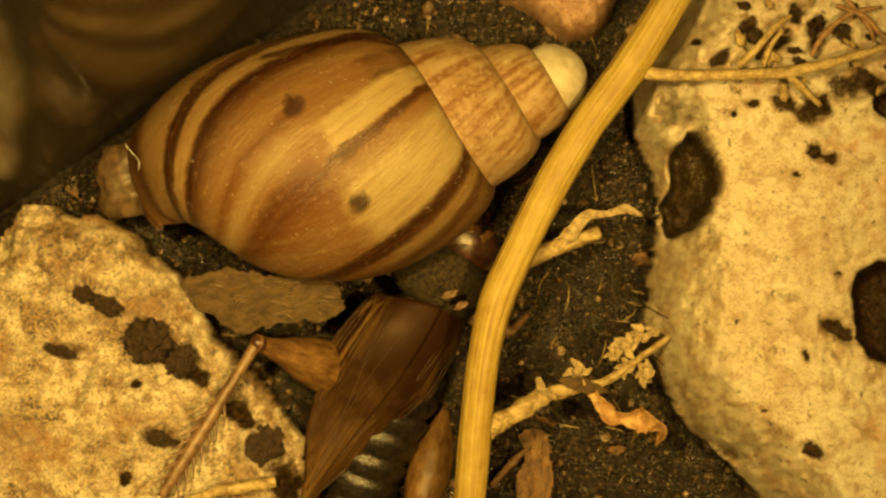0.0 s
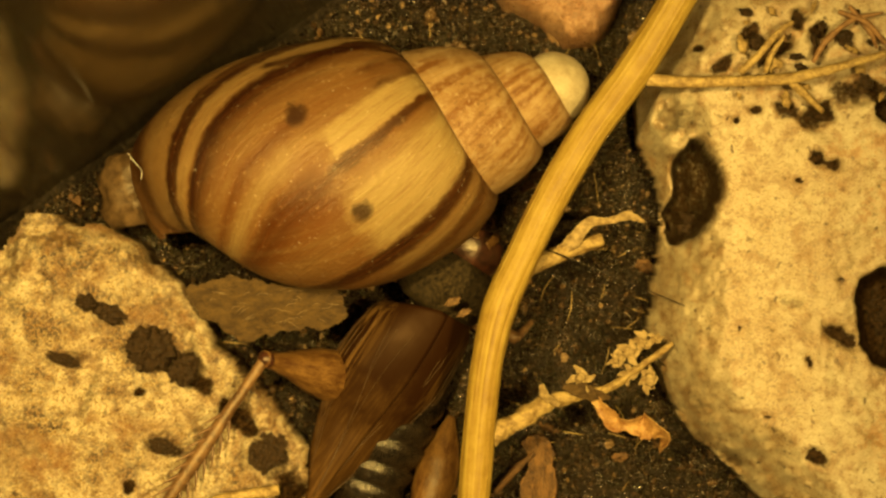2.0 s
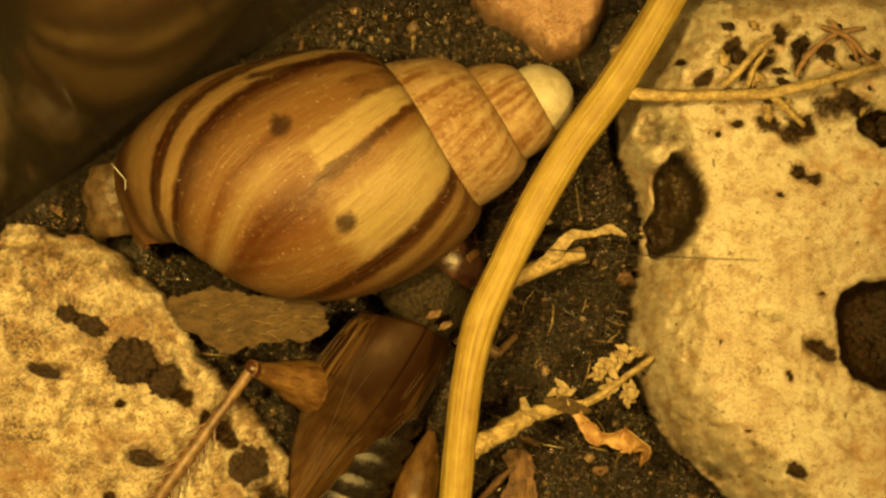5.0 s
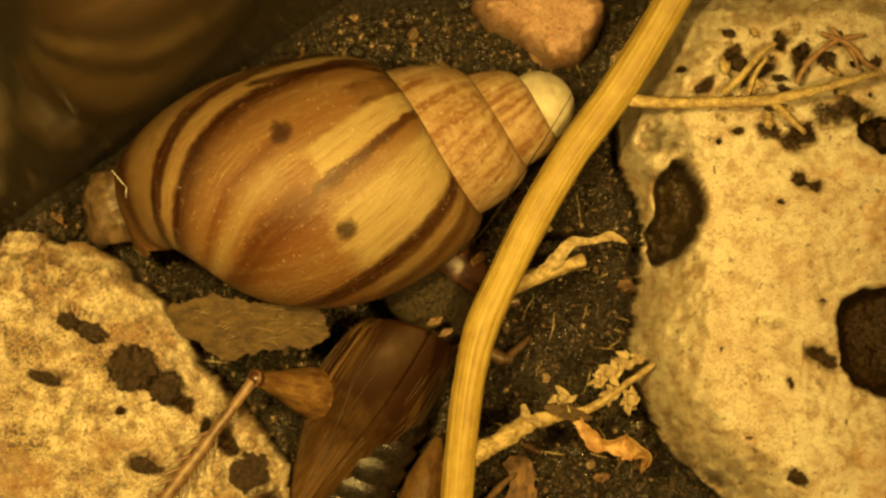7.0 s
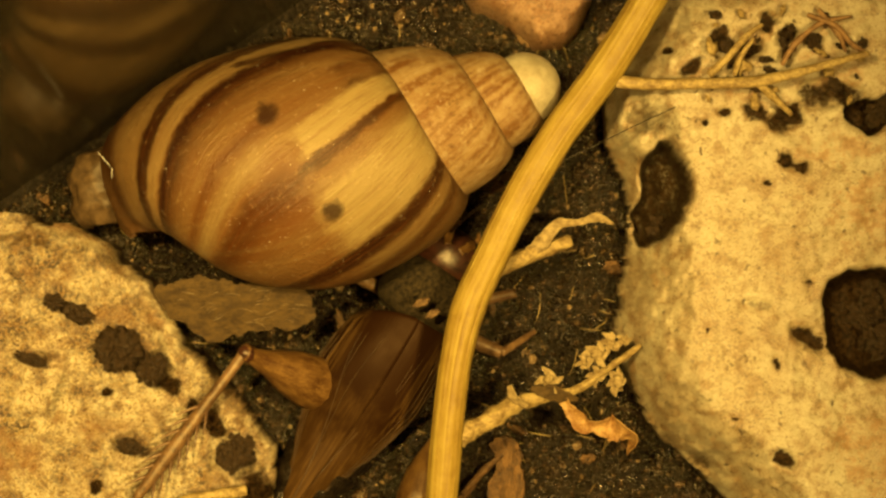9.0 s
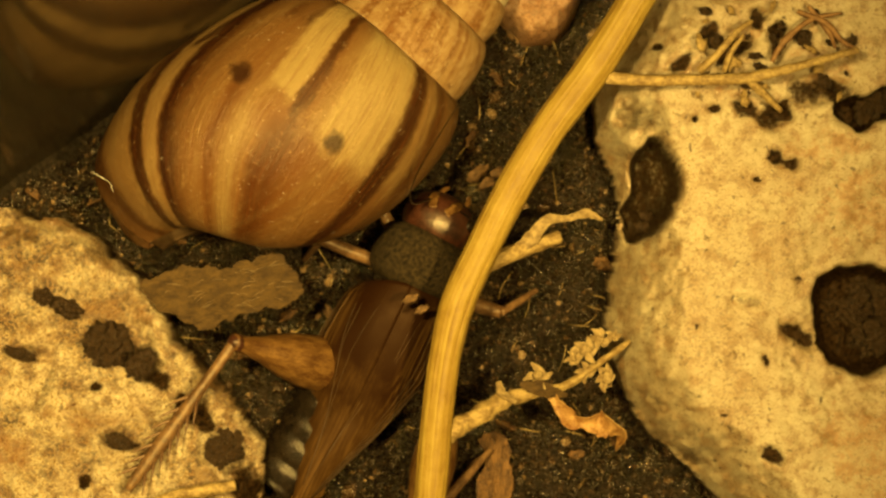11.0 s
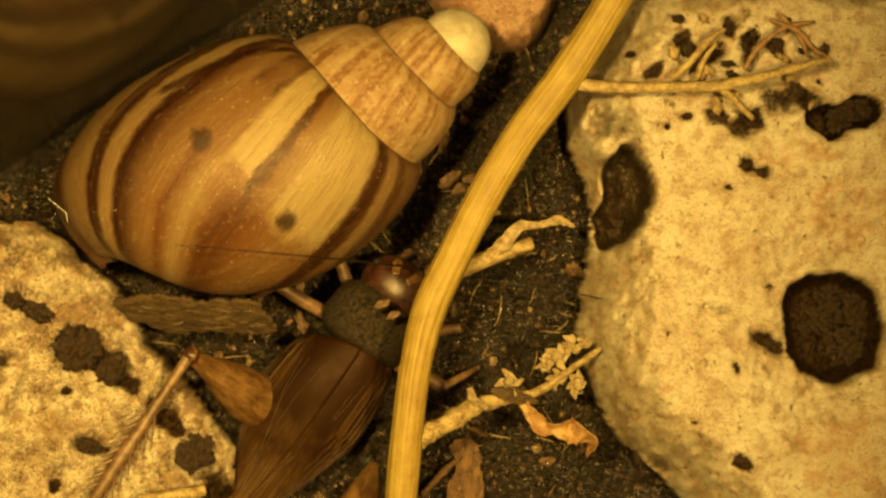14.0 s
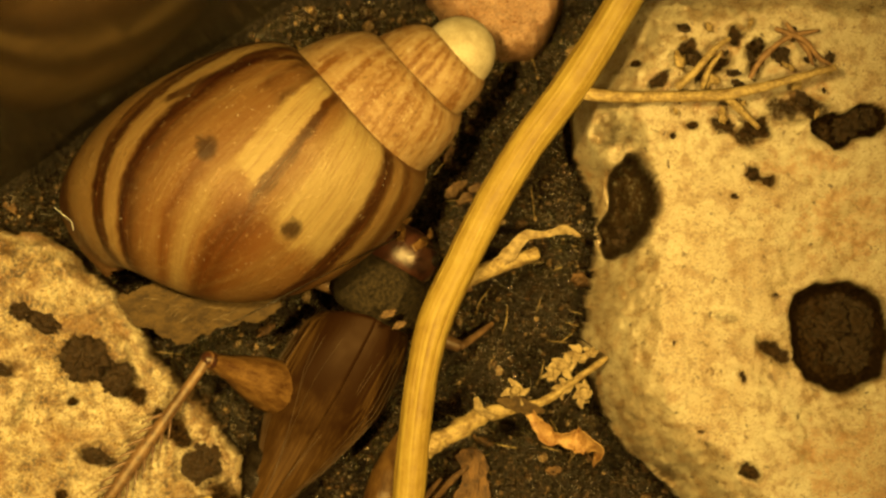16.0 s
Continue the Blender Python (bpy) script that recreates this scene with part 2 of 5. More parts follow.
    wear = tex_noise(nt, v, 1.6, 6, 0.7)
    col = mixc(nt, arith(nt, "MULTIPLY", ramp(nt, wear, ((0.58, 0.0), (0.72, 1.0))), 0.22), col, (0.42, 0.25, 0.09))
    # two round blotches
    for (bu, bv, ru, rv) in ((0.408, 0.430, 0.019, 0.026), (0.266, 0.418, 0.014, 0.026)):
        du = arith(nt, "DIVIDE", arith(nt, "SUBTRACT", u, bu), ru)
        dv = arith(nt, "DIVIDE", arith(nt, "SUBTRACT", V, bv), rv)
        d = arith(nt, "ADD", arith(nt, "MULTIPLY", du, du), arith(nt, "MULTIPLY", dv, dv))
        col = mixc(nt, arith(nt, "MULTIPLY", ramp(nt, arith(nt, "ADD", d, arith(nt, "MULTIPLY", arith(nt, "SUBTRACT", mid, 0.5), 1.9)), ((0.2, 1.0), (1.3, 0.0))), 0.85), col, dark)
    # worn, paler upper whorls and a white tip
    flake = tex_noise(nt, coords(nt, 1000.0, (0.8, 1.0, 1.0)), 1.1, 6, 0.75, 0.25)
    spire = mixc(nt, ramp(nt, slow, ((0.42, 0.0), (0.64, 1.0))), (0.215, 0.122, 0.040), (0.120, 0.048, 0.010))
    spire = mixc(nt, arith(nt, "MULTIPLY", ramp(nt, st, ((0.54, 0.0), (0.70, 1.0))), 0.35), spire, (0.14, 0.058, 0.016))
    spire = mixc(nt, arith(nt, "MULTIPLY", ramp(nt, flake, ((0.50, 0.0), (0.60, 1.0))), 0.45), spire, (0.28, 0.185, 0.078))
    spire = mixc(nt, arith(nt, "MULTIPLY", ramp(nt, flake, ((0.36, 1.0), (0.43, 0.0))), 0.65), spire, (0.075, 0.026, 0.006))
    spire = mixc(nt, arith(nt, "MULTIPLY", ramp(nt, wear, ((0.58, 0.0), (0.68, 1.0))), 0.6), spire, (0.32, 0.225, 0.105))
    col = mixc(nt, ramp(nt, U, ((0.0, 1.0), (0.004, 0.0))), col, spire)
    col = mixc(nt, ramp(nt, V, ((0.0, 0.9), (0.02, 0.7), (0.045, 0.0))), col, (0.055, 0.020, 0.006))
    au = arith(nt, "ADD", arith(nt, "MULTIPLY", U, 0.1), 0.5)
    col = mixc(nt, ramp(nt, au, ((0.258, 1.0), (0.262, 0.0))), col, (0.22, 0.165, 0.082))
    fleck = tex_noise(nt, v, 3.4, 2, 0.4)
    col = mixc(nt, arith(nt, "MULTIPLY", ramp(nt, fleck, ((0.72, 0.0), (0.75, 1.0))), 0.25), col, (0.62, 0.50, 0.30))
    link(nt, col, b.inputs["Base Color"])
    link(nt, ramp(nt, mid, ((0.3, 0.28), (0.7, 0.5))), b.inputs["Roughness"])
    b.inputs["Specular Tint"].default_value = (1.0, 0.78, 0.45, 1)
    b.inputs["Specular IOR Level"].default_value = 0.26
    h = arith(nt, "ADD", arith(nt, "MULTIPLY", st, 0.45), arith(nt, "MULTIPLY", wear, 0.4))
    bump(nt, b, h, 0.55, 0.0004)
    return m


def wing_mat():
    """Satin wing membrane: dark at the shoulders, golden towards the tail, with fine lengthwise lines."""
    m, nt, b = node_mat("brown_wing")
    tc = nt.nodes.new("ShaderNodeTexCoord")
    sep = nt.nodes.new("ShaderNodeSeparateXYZ")
    link(nt, tc.outputs["Object"], sep.inputs[0])
    v = coords(nt)
    lines = tex_noise(nt, coords(nt, 1000.0, (0.10, 4.0, 2.0)), 1.0, 4, 0.6)
    blot = tex_noise(nt, v, 0.28, 4)
    tail = ramp(nt, arith(nt, "ADD", arith(nt, "MULTIPLY", sep.outputs[0], -42.0), arith(nt, "MULTIPLY", arith(nt, "SUBTRACT", blot, 0.5), 0.9)), ((0.30, 0.0), (0.95, 1.0)))
    flank = ramp(nt, arith(nt, "MULTIPLY", arith(nt, "ABSOLUTE", sep.outputs[1]), 200.0), ((0.62, 0.0), (0.95, 1.0)))
    col = mixc(nt, tail, (0.013, 0.0043, 0.0010), (0.044, 0.0195, 0.0042))
    col = mixc(nt, arith(nt, "MULTIPLY", ramp(nt, lines, ((0.46, 0.0), (0.62, 1.0))), arith(nt, "ADD", arith(nt, "MULTIPLY", arith(nt, "MAXIMUM", tail, flank), 0.30), arith(nt, "MULTIPLY", flank, 0.3))), col, (0.15, 0.074, 0.018))
    col = mixc(nt, arith(nt, "MULTIPLY", ramp(nt, lines, ((0.34, 1.0), (0.45, 0.0))), arith(nt, "MULTIPLY", flank, 0.6)), col, (0.012, 0.0045, 0.0012))
    link(nt, col, b.inputs["Base Color"])
    b.inputs["Specular Tint"].default_value = (1.0, 0.6, 0.28, 1)
    link(nt, ramp(nt, blot, ((0.35, 0.42), (0.65, 0.6))), b.inputs["Roughness"])
    b.inputs["Specular IOR Level"].default_value = 0.10
    bump(nt, b, lines, 0.2, 0.00015)
    return m


M_SOIL = soil_mat()
M_CRUMB = crumb_mat()
M_STONE_L = stone_mat("pitted_yellow_limestone", (0.50, 0.40, 0.205), (0.41, 0.295, 0.13), (0.20, 0.098, 0.027), (0.028, 0.014, 0.005), 1.0, 0.47, 0.6, 1.15, 0.55)
M_STONE_R = stone_mat("smooth_cream_limestone", (0.40, 0.315, 0.160), (0.335, 0.240, 0.110), (0.20, 0.105, 0.032), (0.045, 0.022, 0.007), 0.6, 0.545, 0.85, 0.5, 0.40)
M_PINK = stone_mat("rusty_pink_stone", (0.36, 0.20, 0.09), (0.28, 0.15, 0.07), (0.24, 0.11, 0.04), (0.06, 0.04, 0.02), 0.5, relief=0.5)
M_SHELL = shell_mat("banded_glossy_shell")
M_FLESH = simple_mat("pale_snail_flesh", (0.035, 0.018, 0.006), (0.095, 0.052, 0.018), 1.2, 0.4, 0.0002)
def stem_mat():
    m, nt, b = node_mat("dry_yellow_stem")
    v = coords(nt)
    s = attr(nt, "streak")
    n = tex_noise(nt, v, 0.5, 5)
    f = tex_noise(nt, v, 4.0, 4)
    mix = arith(nt, "ADD", arith(nt, "MULTIPLY", s, 0.30), arith(nt, "ADD", arith(nt, "MULTIPLY", n, 0.54), arith(nt, "MULTIPLY", f, 0.15)))
    col = ramp(nt, mix, ((0.20, (0.15, 0.076, 0.009)), (0.47, (0.225, 0.132, 0.016)), (0.76, (0.30, 0.195, 0.030))))
    col = mixc(nt, arith(nt, "MULTIPLY", ramp(nt, f, ((0.66, 0.0), (0.72, 1.0))), 0.5), col, (0.16, 0.09, 0.03))
    link(nt, col, b.inputs["Base Color"])
    link(nt, ramp(nt, f, ((0.3, 0.5), (0.7, 0.75))), b.inputs["Roughness"])
    b.inputs["Specular IOR Level"].default_value = 0.2
    bump(nt, b, mix, 0.8, 0.0003)
    return m


M_STEM = stem_mat()
M_TWIG = simple_mat("dry_straw_twig", (0.13, 0.070, 0.017), (0.33, 0.215, 0.062), 0.9, 0.6, 0.0004, fine=4.0)
M_FLORET = simple_mat("withered_flower", (0.11, 0.062, 0.018), (0.30, 0.20, 0.068), 0.6, 0.75, 0.0002)
M_CURL = simple_mat("curled_orange_leaf", (0.14, 0.052, 0.009), (0.34, 0.185, 0.050), 1.2, 0.6, 0.0002)
M_BARK = simple_mat("olive_brown_leaf_scrap", (0.024, 0.0105, 0.0019), (0.072, 0.037, 0.0075), 0.6, 0.75, 0.0007, (0.5, 1, 1), fine=4.0)
M_BROWN = simple_mat("rotting_brown_wood", (0.03, 0.012, 0.0035), (0.14, 0.064, 0.016), 0.6, 0.6, 0.0008, (1, 0.4, 1), fine=4.0)
M_ROOT = simple_mat("reddish_root", (0.10, 0.045, 0.014), (0.24, 0.12, 0.038), 0.8, 0.6, 0.0002)
M_CLUMP = simple_mat("black_dropping", (0.004, 0.0020, 0.0007), (0.042, 0.021, 0.0068), 0.30, 0.42, 0.0008, (1, 1, 1), 0.4, fine=4.0)
M_CLUMP.node_tree.nodes["Principled BSDF"].inputs["Specular Tint"].default_value = (1.0, 0.72, 0.4, 1)
M_WING = wing_mat()
M_VEIN = simple_mat("golden_wing_vein", (0.03, 0.013, 0.004), (0.06, 0.029, 0.008), 2.0, 0.55, 0.00004, (0.5, 1, 1))
M_FEMUR = simple_mat("amber_leg", (0.050, 0.018, 0.0036), (0.145, 0.068, 0.0145), 1.1, 0.42, 0.0002, (0.5, 1.4, 1), 0.4)
M_DARKLEG = simple_mat("dark_brown_leg", (0.05, 0.022, 0.009), (0.14, 0.07, 0.028), 0.9, 0.35, 0.00012)
M_TIBIA = simple_mat("brown_shin", (0.05, 0.022, 0.007), (0.15, 0.075, 0.024), 0.9, 0.45, 0.00012)
M_BLACK = simple_mat("black_chitin", (0.003, 0.0020, 0.0011), (0.013, 0.0078, 0.0034), 0.7, 0.28, 0.0002, (1, 1, 1), 0.4)
M_HEAD = simple_mat("dark_red_chitin", (0.012, 0.0035, 0.0016), (0.05, 0.014, 0.005), 1.0, 0.4, 0.00005, (1, 1, 1), 0.6)
M_FUZZ = simple_mat("dull_leaf_fuzz", (0.12, 0.075, 0.028), (0.20, 0.13, 0.052), 0.6, 0.7, 0.00002)
M_HAIR = simple_mat("pale_fibre", (0.5, 0.42, 0.28), (0.7, 0.6, 0.42), 0.6, 0.5, 0.00002)
M_CHIP = simple_mat("light_wood_chip", (0.05, 0.023, 0.007), (0.17, 0.088, 0.028), 0.8, 0.75, 0.0002)


# ---- mesh helpers ----
def mesh_from(name, verts, faces, material, smooth=True, uvs=None, attrs=()):
    me = bpy.data.meshes.new(name)
    me.from_pydata([tuple(float(c) * MM for c in p) for p in verts], [], [tuple(int(i) for i in f) for f in faces])
    if smooth:
        me.polygons.foreach_set("use_smooth", np.ones(len(me.polygons), bool))
    if uvs is not None:
        layer = me.uv_layers.new(name="UVMap")
        loops = np.zeros(len(me.loops), np.int32)
        me.loops.foreach_get("vertex_index", loops)
        layer.data.foreach_set("uv", np.asarray(uvs, np.float32)[loops].ravel())
    for key, values in attrs:
        a = me.attributes.new(key, "FLOAT", "POINT")
        a.data.foreach_set("value", np.asarray(values, np.float32))
    me.materials.append(material)
    me.update()
    return me


def part(name, mesh, parent=None, label="", m=None):
    ob = new(name, mesh)
    if parent:
        ob.parent = parent
    if m is not None:
        ob.matrix_basis = m
    if label:
        ob["label"] = label
    return ob


def mm(x, y, z, rx=0, ry=0, rz=0):
    return pose(x * MM, y * MM, z * MM, rx, ry, rz)


def smooth_path(points, n):
    """n points along a Catmull-Rom curve through the given ones."""
    p = np.array(points, float)
    p = np.vstack([2 * p[0] - p[1], p, 2 * p[-1] - p[-2]])
    out = []
    seg = len(p) - 3
    for s in np.linspace(0, seg - 1e-6, n):
        i, f = int(s), s - int(s)
        a, b, c, d = p[i:i + 4]
        out.append(0.5 * (2 * b + (c - a) * f + (2 * a - 5 * b + 4 * c - d) * f * f + (3 * b - a - 3 * c + d) * f ** 3))
    return np.array(out)


def closed_path(points, n):
    p = np.array(points, float)
    k = len(p)
    out = []
    for s in np.linspace(0, k, n, endpoint=False):
        i, f = int(s), s - int(s)
        a, b, c, d = (p[(i + j) % k] for j in (-1, 0, 1, 2))
        out.append(0.5 * (2 * b + (c - a) * f + (2 * a - 5 * b + 4 * c - d) * f * f + (3 * b - a - 3 * c + d) * f ** 3))
    return np.array(out)


def tube(points, radii, n=60, sides=14, ridges=0, ridge_depth=0.0, wobble=0.0, seed=0, flat=1.0):
    """Vertices and faces of a tapering tube through the points, with ridges along it, capped at both ends."""
    path = smooth_path(points, n)
    rad = np.interp(np.linspace(0, 1, n), np.linspace(0, 1, len(radii)), radii)
    tang = np.gradient(path, axis=0)
    tang /= np.linalg.norm(tang, axis=1)[:, None]
    up = np.array([0.0, 0.0, 1.0]) if abs(tang[0][2]) < 0.9 else np.array([1.0, 0.0, 0.0])
    verts, faces = [], []
    for i in range(n):
        side = np.cross(up, tang[i])
        side /= np.linalg.norm(side)
        top = np.cross(tang[i], side)
        for j in range(sides):
            a = 2 * math.pi * j / sides
            r = rad[i] * (1 + ridge_depth * math.cos(ridges * a + 0.6 * math.sin(0.09 * i)))
            if wobble:
                r *= 1 + wobble * float(vnoise(i * 0.35, j * 0.6, seed * 3.7, seed))
            verts.append(path[i] + side * math.cos(a) * r + top * math.sin(a) * r * flat)
    for i in range(n - 1):
        for j in range(sides):
            k = (j + 1) % sides
            faces.append((i * sides + j, i * sides + k, (i + 1) * sides + k, (i + 1) * sides + j))
    faces.append(tuple(range(sides))[::-1])
    faces.append(tuple((n - 1) * sides + j for j in range(sides)))
    return verts, faces


def tube_mesh(name, points, radii, material, **kw):
    v, f = tube(points, radii, **kw)
    return mesh_from(name, v, f, material)


def loft(rings, cap=True):
    """Closed rings of equal length joined into a skin."""
    k = len(rings[0])
    verts = [p for r in rings for p in r]
    faces = []
    for i in range(len(rings) - 1):
        for j in range(k):
            q = (j + 1) % k
            faces.append((i * k + j, i * k + q, (i + 1) * k + q, (i + 1) * k + j))
    if cap:
        faces.append(tuple(range(k))[::-1])
        faces.append(tuple((len(rings) - 1) * k + j for j in range(k)))
    return verts, faces


def blob(rx, ry, rz, seed=0, rough=0.25, n=20, size=1.0):
    """A lumpy closed lump round the origin."""
    verts, faces = [], []
    for i in range(n + 1):
        th = math.pi * i / n
        for j in range(2 * n):
            ph = math.pi * j / n
            verts.append((math.sin(th) * math.cos(ph), math.sin(th) * math.sin(ph), math.cos(th)))
    p = np.array(verts)
    d = 1 + rough * fbm(p[:, 0], p[:, 1], p[:, 2], size, 4, seed, 0.6)
    p = p * d[:, None] * np.array([rx, ry, rz])
    w = 2 * n
    for i in range(n):
        for j in range(w):
            k = (j + 1) % w
            faces.append((i * w + j, (i + 1) * w + j, (i + 1) * w + k, i * w + k))
    return p, faces


def poly_dist(px, py, poly):
    """Signed distance (inside positive) from points to a closed polygon."""
    best = np.full(px.shape, 1e9)
    inside = np.zeros(px.shape, bool)
    for (x0, y0), (x1, y1) in zip(poly, np.roll(poly, -1, axis=0)):
        ex, ey = x1 - x0, y1 - y0
        t = np.clip(((px - x0) * ex + (py - y0) * ey) / max(ex * ex + ey * ey, 1e-9), 0, 1)
        best = np.minimum(best, np.hypot(px - x0 - t * ex, py - y0 - t * ey))
        cross = ((y0 > py) != (y1 > py)) & (px < (x1 - x0) * (py - y0) / (y1 - y0 + 1e-12) + x0)
        inside ^= cross
    return np.where(inside, best, -best)


def stone(name, outline, height, edge, material, step=0.25, seed=0, rough=0.5, pits=(), slope=(0, 0, 0, 0), power=2.2, base=-3.0, fray=0.5, hollows=(), drop=None, bowls=()):
    """A stone as a solid: a domed, weathered top over a closed outline, with pits (x, y, rx, ry, turn, depth, dirt)."""
    poly = closed_path(outline, 90)
    x0, y0 = poly.min(0) - 0.5
    x1, y1 = poly.max(0) + 0.5
    xs, ys = np.arange(x0, x1, step), np.arange(y0, y1, step)
    X, Y = np.meshgrid(xs, ys, indexing="ij")
    X = X + step * 0.35 * vnoise(X * 2.1, Y * 2.1, 0, seed + 50)
    Y = Y + step * 0.35 * vnoise(X * 2.3, Y * 2.3, 4, seed + 51)
    d = poly_dist(X, Y, poly) + fray * fbm(X, Y, 0, 4.0, 4, seed + 3)
    e = np.clip(d / edge, 0, 1)
    dome = (1 - (1 - e) ** power) ** (1 / power)
    top = height + slope[0] * (X - slope[2]) + slope[1] * (Y - slope[3])
    Z = base + (top - base) * dome if drop is None else top - drop * (1 - e) ** power
    Z = Z + rough * (fbm(X, Y, 0, 9.0, 3, seed) * 1.1 + fbm(X, Y, 0, 2.2, 4, seed + 7) * 0.38 + fbm(X, Y, 0, 0.9, 2, seed + 8) * 0.30) * np.clip(e * 3, 0, 1)
    Z = Z + rough * (0.35 + 1.1 * (1 - e)) * (np.abs(fbm(X, Y, 0, 0.8, 3, seed + 31, 0.6)) - 0.25) * np.clip(e * 4, 0, 1)
    for (bx, by, rx, ry, depth) in bowls:
        Z = Z - depth * np.exp(-((X - bx) / rx) ** 2 - ((Y - by) / ry) ** 2)
    dirt, stain = np.zeros_like(X), np.zeros_like(X)
    for (px, py, rx, ry, turn, depth, soil) in pits:
        c, s = math.cos(radians(turn)), math.sin(radians(turn))
        u = ((X - px) * c + (Y - py) * s) / rx
        w = (-(X - px) * s + (Y - py) * c) / ry
        q = np.sqrt(u * u + w * w) + 0.28 * fbm(X, Y, 0, max(0.6, 0.8 * min(rx, ry)), 3, seed + 11)
        cut = np.clip((1.12 - q) / 0.30, 0, 1)
        cut = cut * cut * (3 - 2 * cut)
        Z = Z - depth * cut
        if depth < 0.35:
            stain = np.maximum(stain, soil * np.clip((1.4 - q) / 0.9, 0, 1))
        else:
            dirt = np.maximum(dirt, soil * np.clip((1.10 - q) / 0.45, 0, 1))
    for (hole, depth, wall, soil) in hollows:
        hd = poly_dist(X, Y, closed_path(hole, 40)) + 0.45 * fbm(X, Y, 0, 2.4, 3, seed + 21)
        cut = np.clip(hd / wall, 0, 1)
        cut = (1 - (1 - cut) ** 2)
        Z = Z - depth * cut + 0.5 * cut * fbm(X, Y, 0, 1.6, 3, seed + 23)
        dirt = np.maximum(dirt, soil * np.clip(hd / (0.2 * wall), 0, 1))
    keep = d > -0.15
    idx = -np.ones(X.shape, int)
    cell = keep[:-1, :-1] & keep[1:, :-1] & keep[1:, 1:] & keep[:-1, 1:]
    used = np.zeros(X.shape, bool)
    for a, b in ((0, 0), (1, 0), (1, 1), (0, 1)):
        used[a:a + cell.shape[0], b:b + cell.shape[1]] |= cell
    idx[used] = np.arange(used.sum())
    count = int(used.sum())
    ci, cj = np.nonzero(cell)
    quads = np.stack([idx[ci, cj], idx[ci + 1, cj], idx[ci + 1, cj + 1], idx[ci, cj + 1]], 1)
    verts = np.stack([X[used], Y[used], Z[used]], 1)
    low = verts.copy()
    low[:, 2] = base - 1.0
    edges = {}
    for q in quads:
        for a, b in ((q[0], q[1]), (q[1], q[2]), (q[2], q[3]), (q[3], q[0])):
            if (b, a) in edges:
                del edges[(b, a)]
            else:
                edges[(a, b)] = 1
    faces = [tuple(q) for q in quads] + [tuple(int(i) + count for i in q[::-1]) for q in quads]
    faces += [(b, a, a + count, b + count) for a, b in edges]
    both = np.vstack([verts, low])
    cx, cy = both[:, 0].mean(), both[:, 1].mean()
    both[:, 0] -= cx
    both[:, 1] -= cy
    me = mesh_from(name, both, faces, material, attrs=(("dirt", np.concatenate([dirt[used], dirt[used]])), ("stain", np.concatenate([stain[used], stain[used]]))))
    return part(name, me, m=mm(cx, cy, 0))


# ---- ground ----
def ground_height(x, y):
    h = 0.9 * fbm(x, y, 0, 14.0, 3, 31) + 1.15 * fbm(x, y, 0, 3.2, 4, 37, 0.6)
    h = h - 2.6 * np.exp(-((x + 6) ** 2 / 160 + (y + 6) ** 2 / 40)) - 1.6 * np.exp(-((x - 5) ** 2 / 18 + (y - 4) ** 2 / 18))
    h = h + (4.2 + 1.0 * fbm(x, y, 0, 2.6, 4, 41)) * np.exp(-(((x - 14.5) / 5.2) ** 4 + ((y - 7.5) / 5.2) ** 4))
    return h


# the tank's glass side: its inward distance from the middle, the way across it and the way along it
GLASS = 27.5
OUT = np.array([-math.sin(radians(34.0)), math.cos(radians(34.0))])
ALONG = np.array([OUT[1], -OUT[0]])


def inside(x, y, margin=0.6):
    return OUT[0] * x + OUT[1] * y < GLASS - margin


def build_ground():
    a = np.concatenate([np.linspace(-450, -66, 10), np.arange(-60, 60.01, 0.42), np.linspace(66, 450, 10)])
    b = np.concatenate([np.linspace(-400, -58, 10), np.arange(-52, GLASS, 0.42), [GLASS]])
    A, B = np.meshgrid(a, b, indexing="ij")
    X, Y = A * ALONG[0] + B * OUT[0], A * ALONG[1] + B * OUT[1]
    Z = ground_height(X, Y)
    n, k = X.shape
    ids = np.arange(n * k).reshape(n, k)
    quads = np.stack([ids[:-1, :-1].ravel(), ids[1:, :-1].ravel(), ids[1:, 1:].ravel(), ids[:-1, 1:].ravel()], 1)
    me = mesh_from("ground", np.stack([X.ravel(), Y.ravel(), Z.ravel()], 1), quads, M_SOIL)
    return tagged(part("ground", me), "dark moist crumbly soil covering the terrarium floor", "soil", kind="structure")


build_ground()


ICO = []
GOLD = (1 + 5 ** 0.5) / 2
for sa in (-1, 1):
    for sb in (-1, 1):
        ICO += [(0, sa, sb * GOLD), (sa, sb * GOLD, 0), (sb * GOLD, 0, sa)]
ICO = np.array(ICO) / math.sqrt(1 + GOLD * GOLD)


def ico_faces():
    out = []
    for i in range(12):
        for j in range(i + 1, 12):
            for k in range(j + 1, 12):
                p = ICO[[i, j, k]]
                if all(np.linalg.norm(p[a] - p[b]) < 1.1 for a, b in ((0, 1), (1, 2), (0, 2))):
                    n = np.cross(p[1] - p[0], p[2] - p[0])
                    out.append((i, j, k) if n @ p.sum(0) > 0 else (i, k, j))
    return np.array(out)


ICO_F = ico_faces()


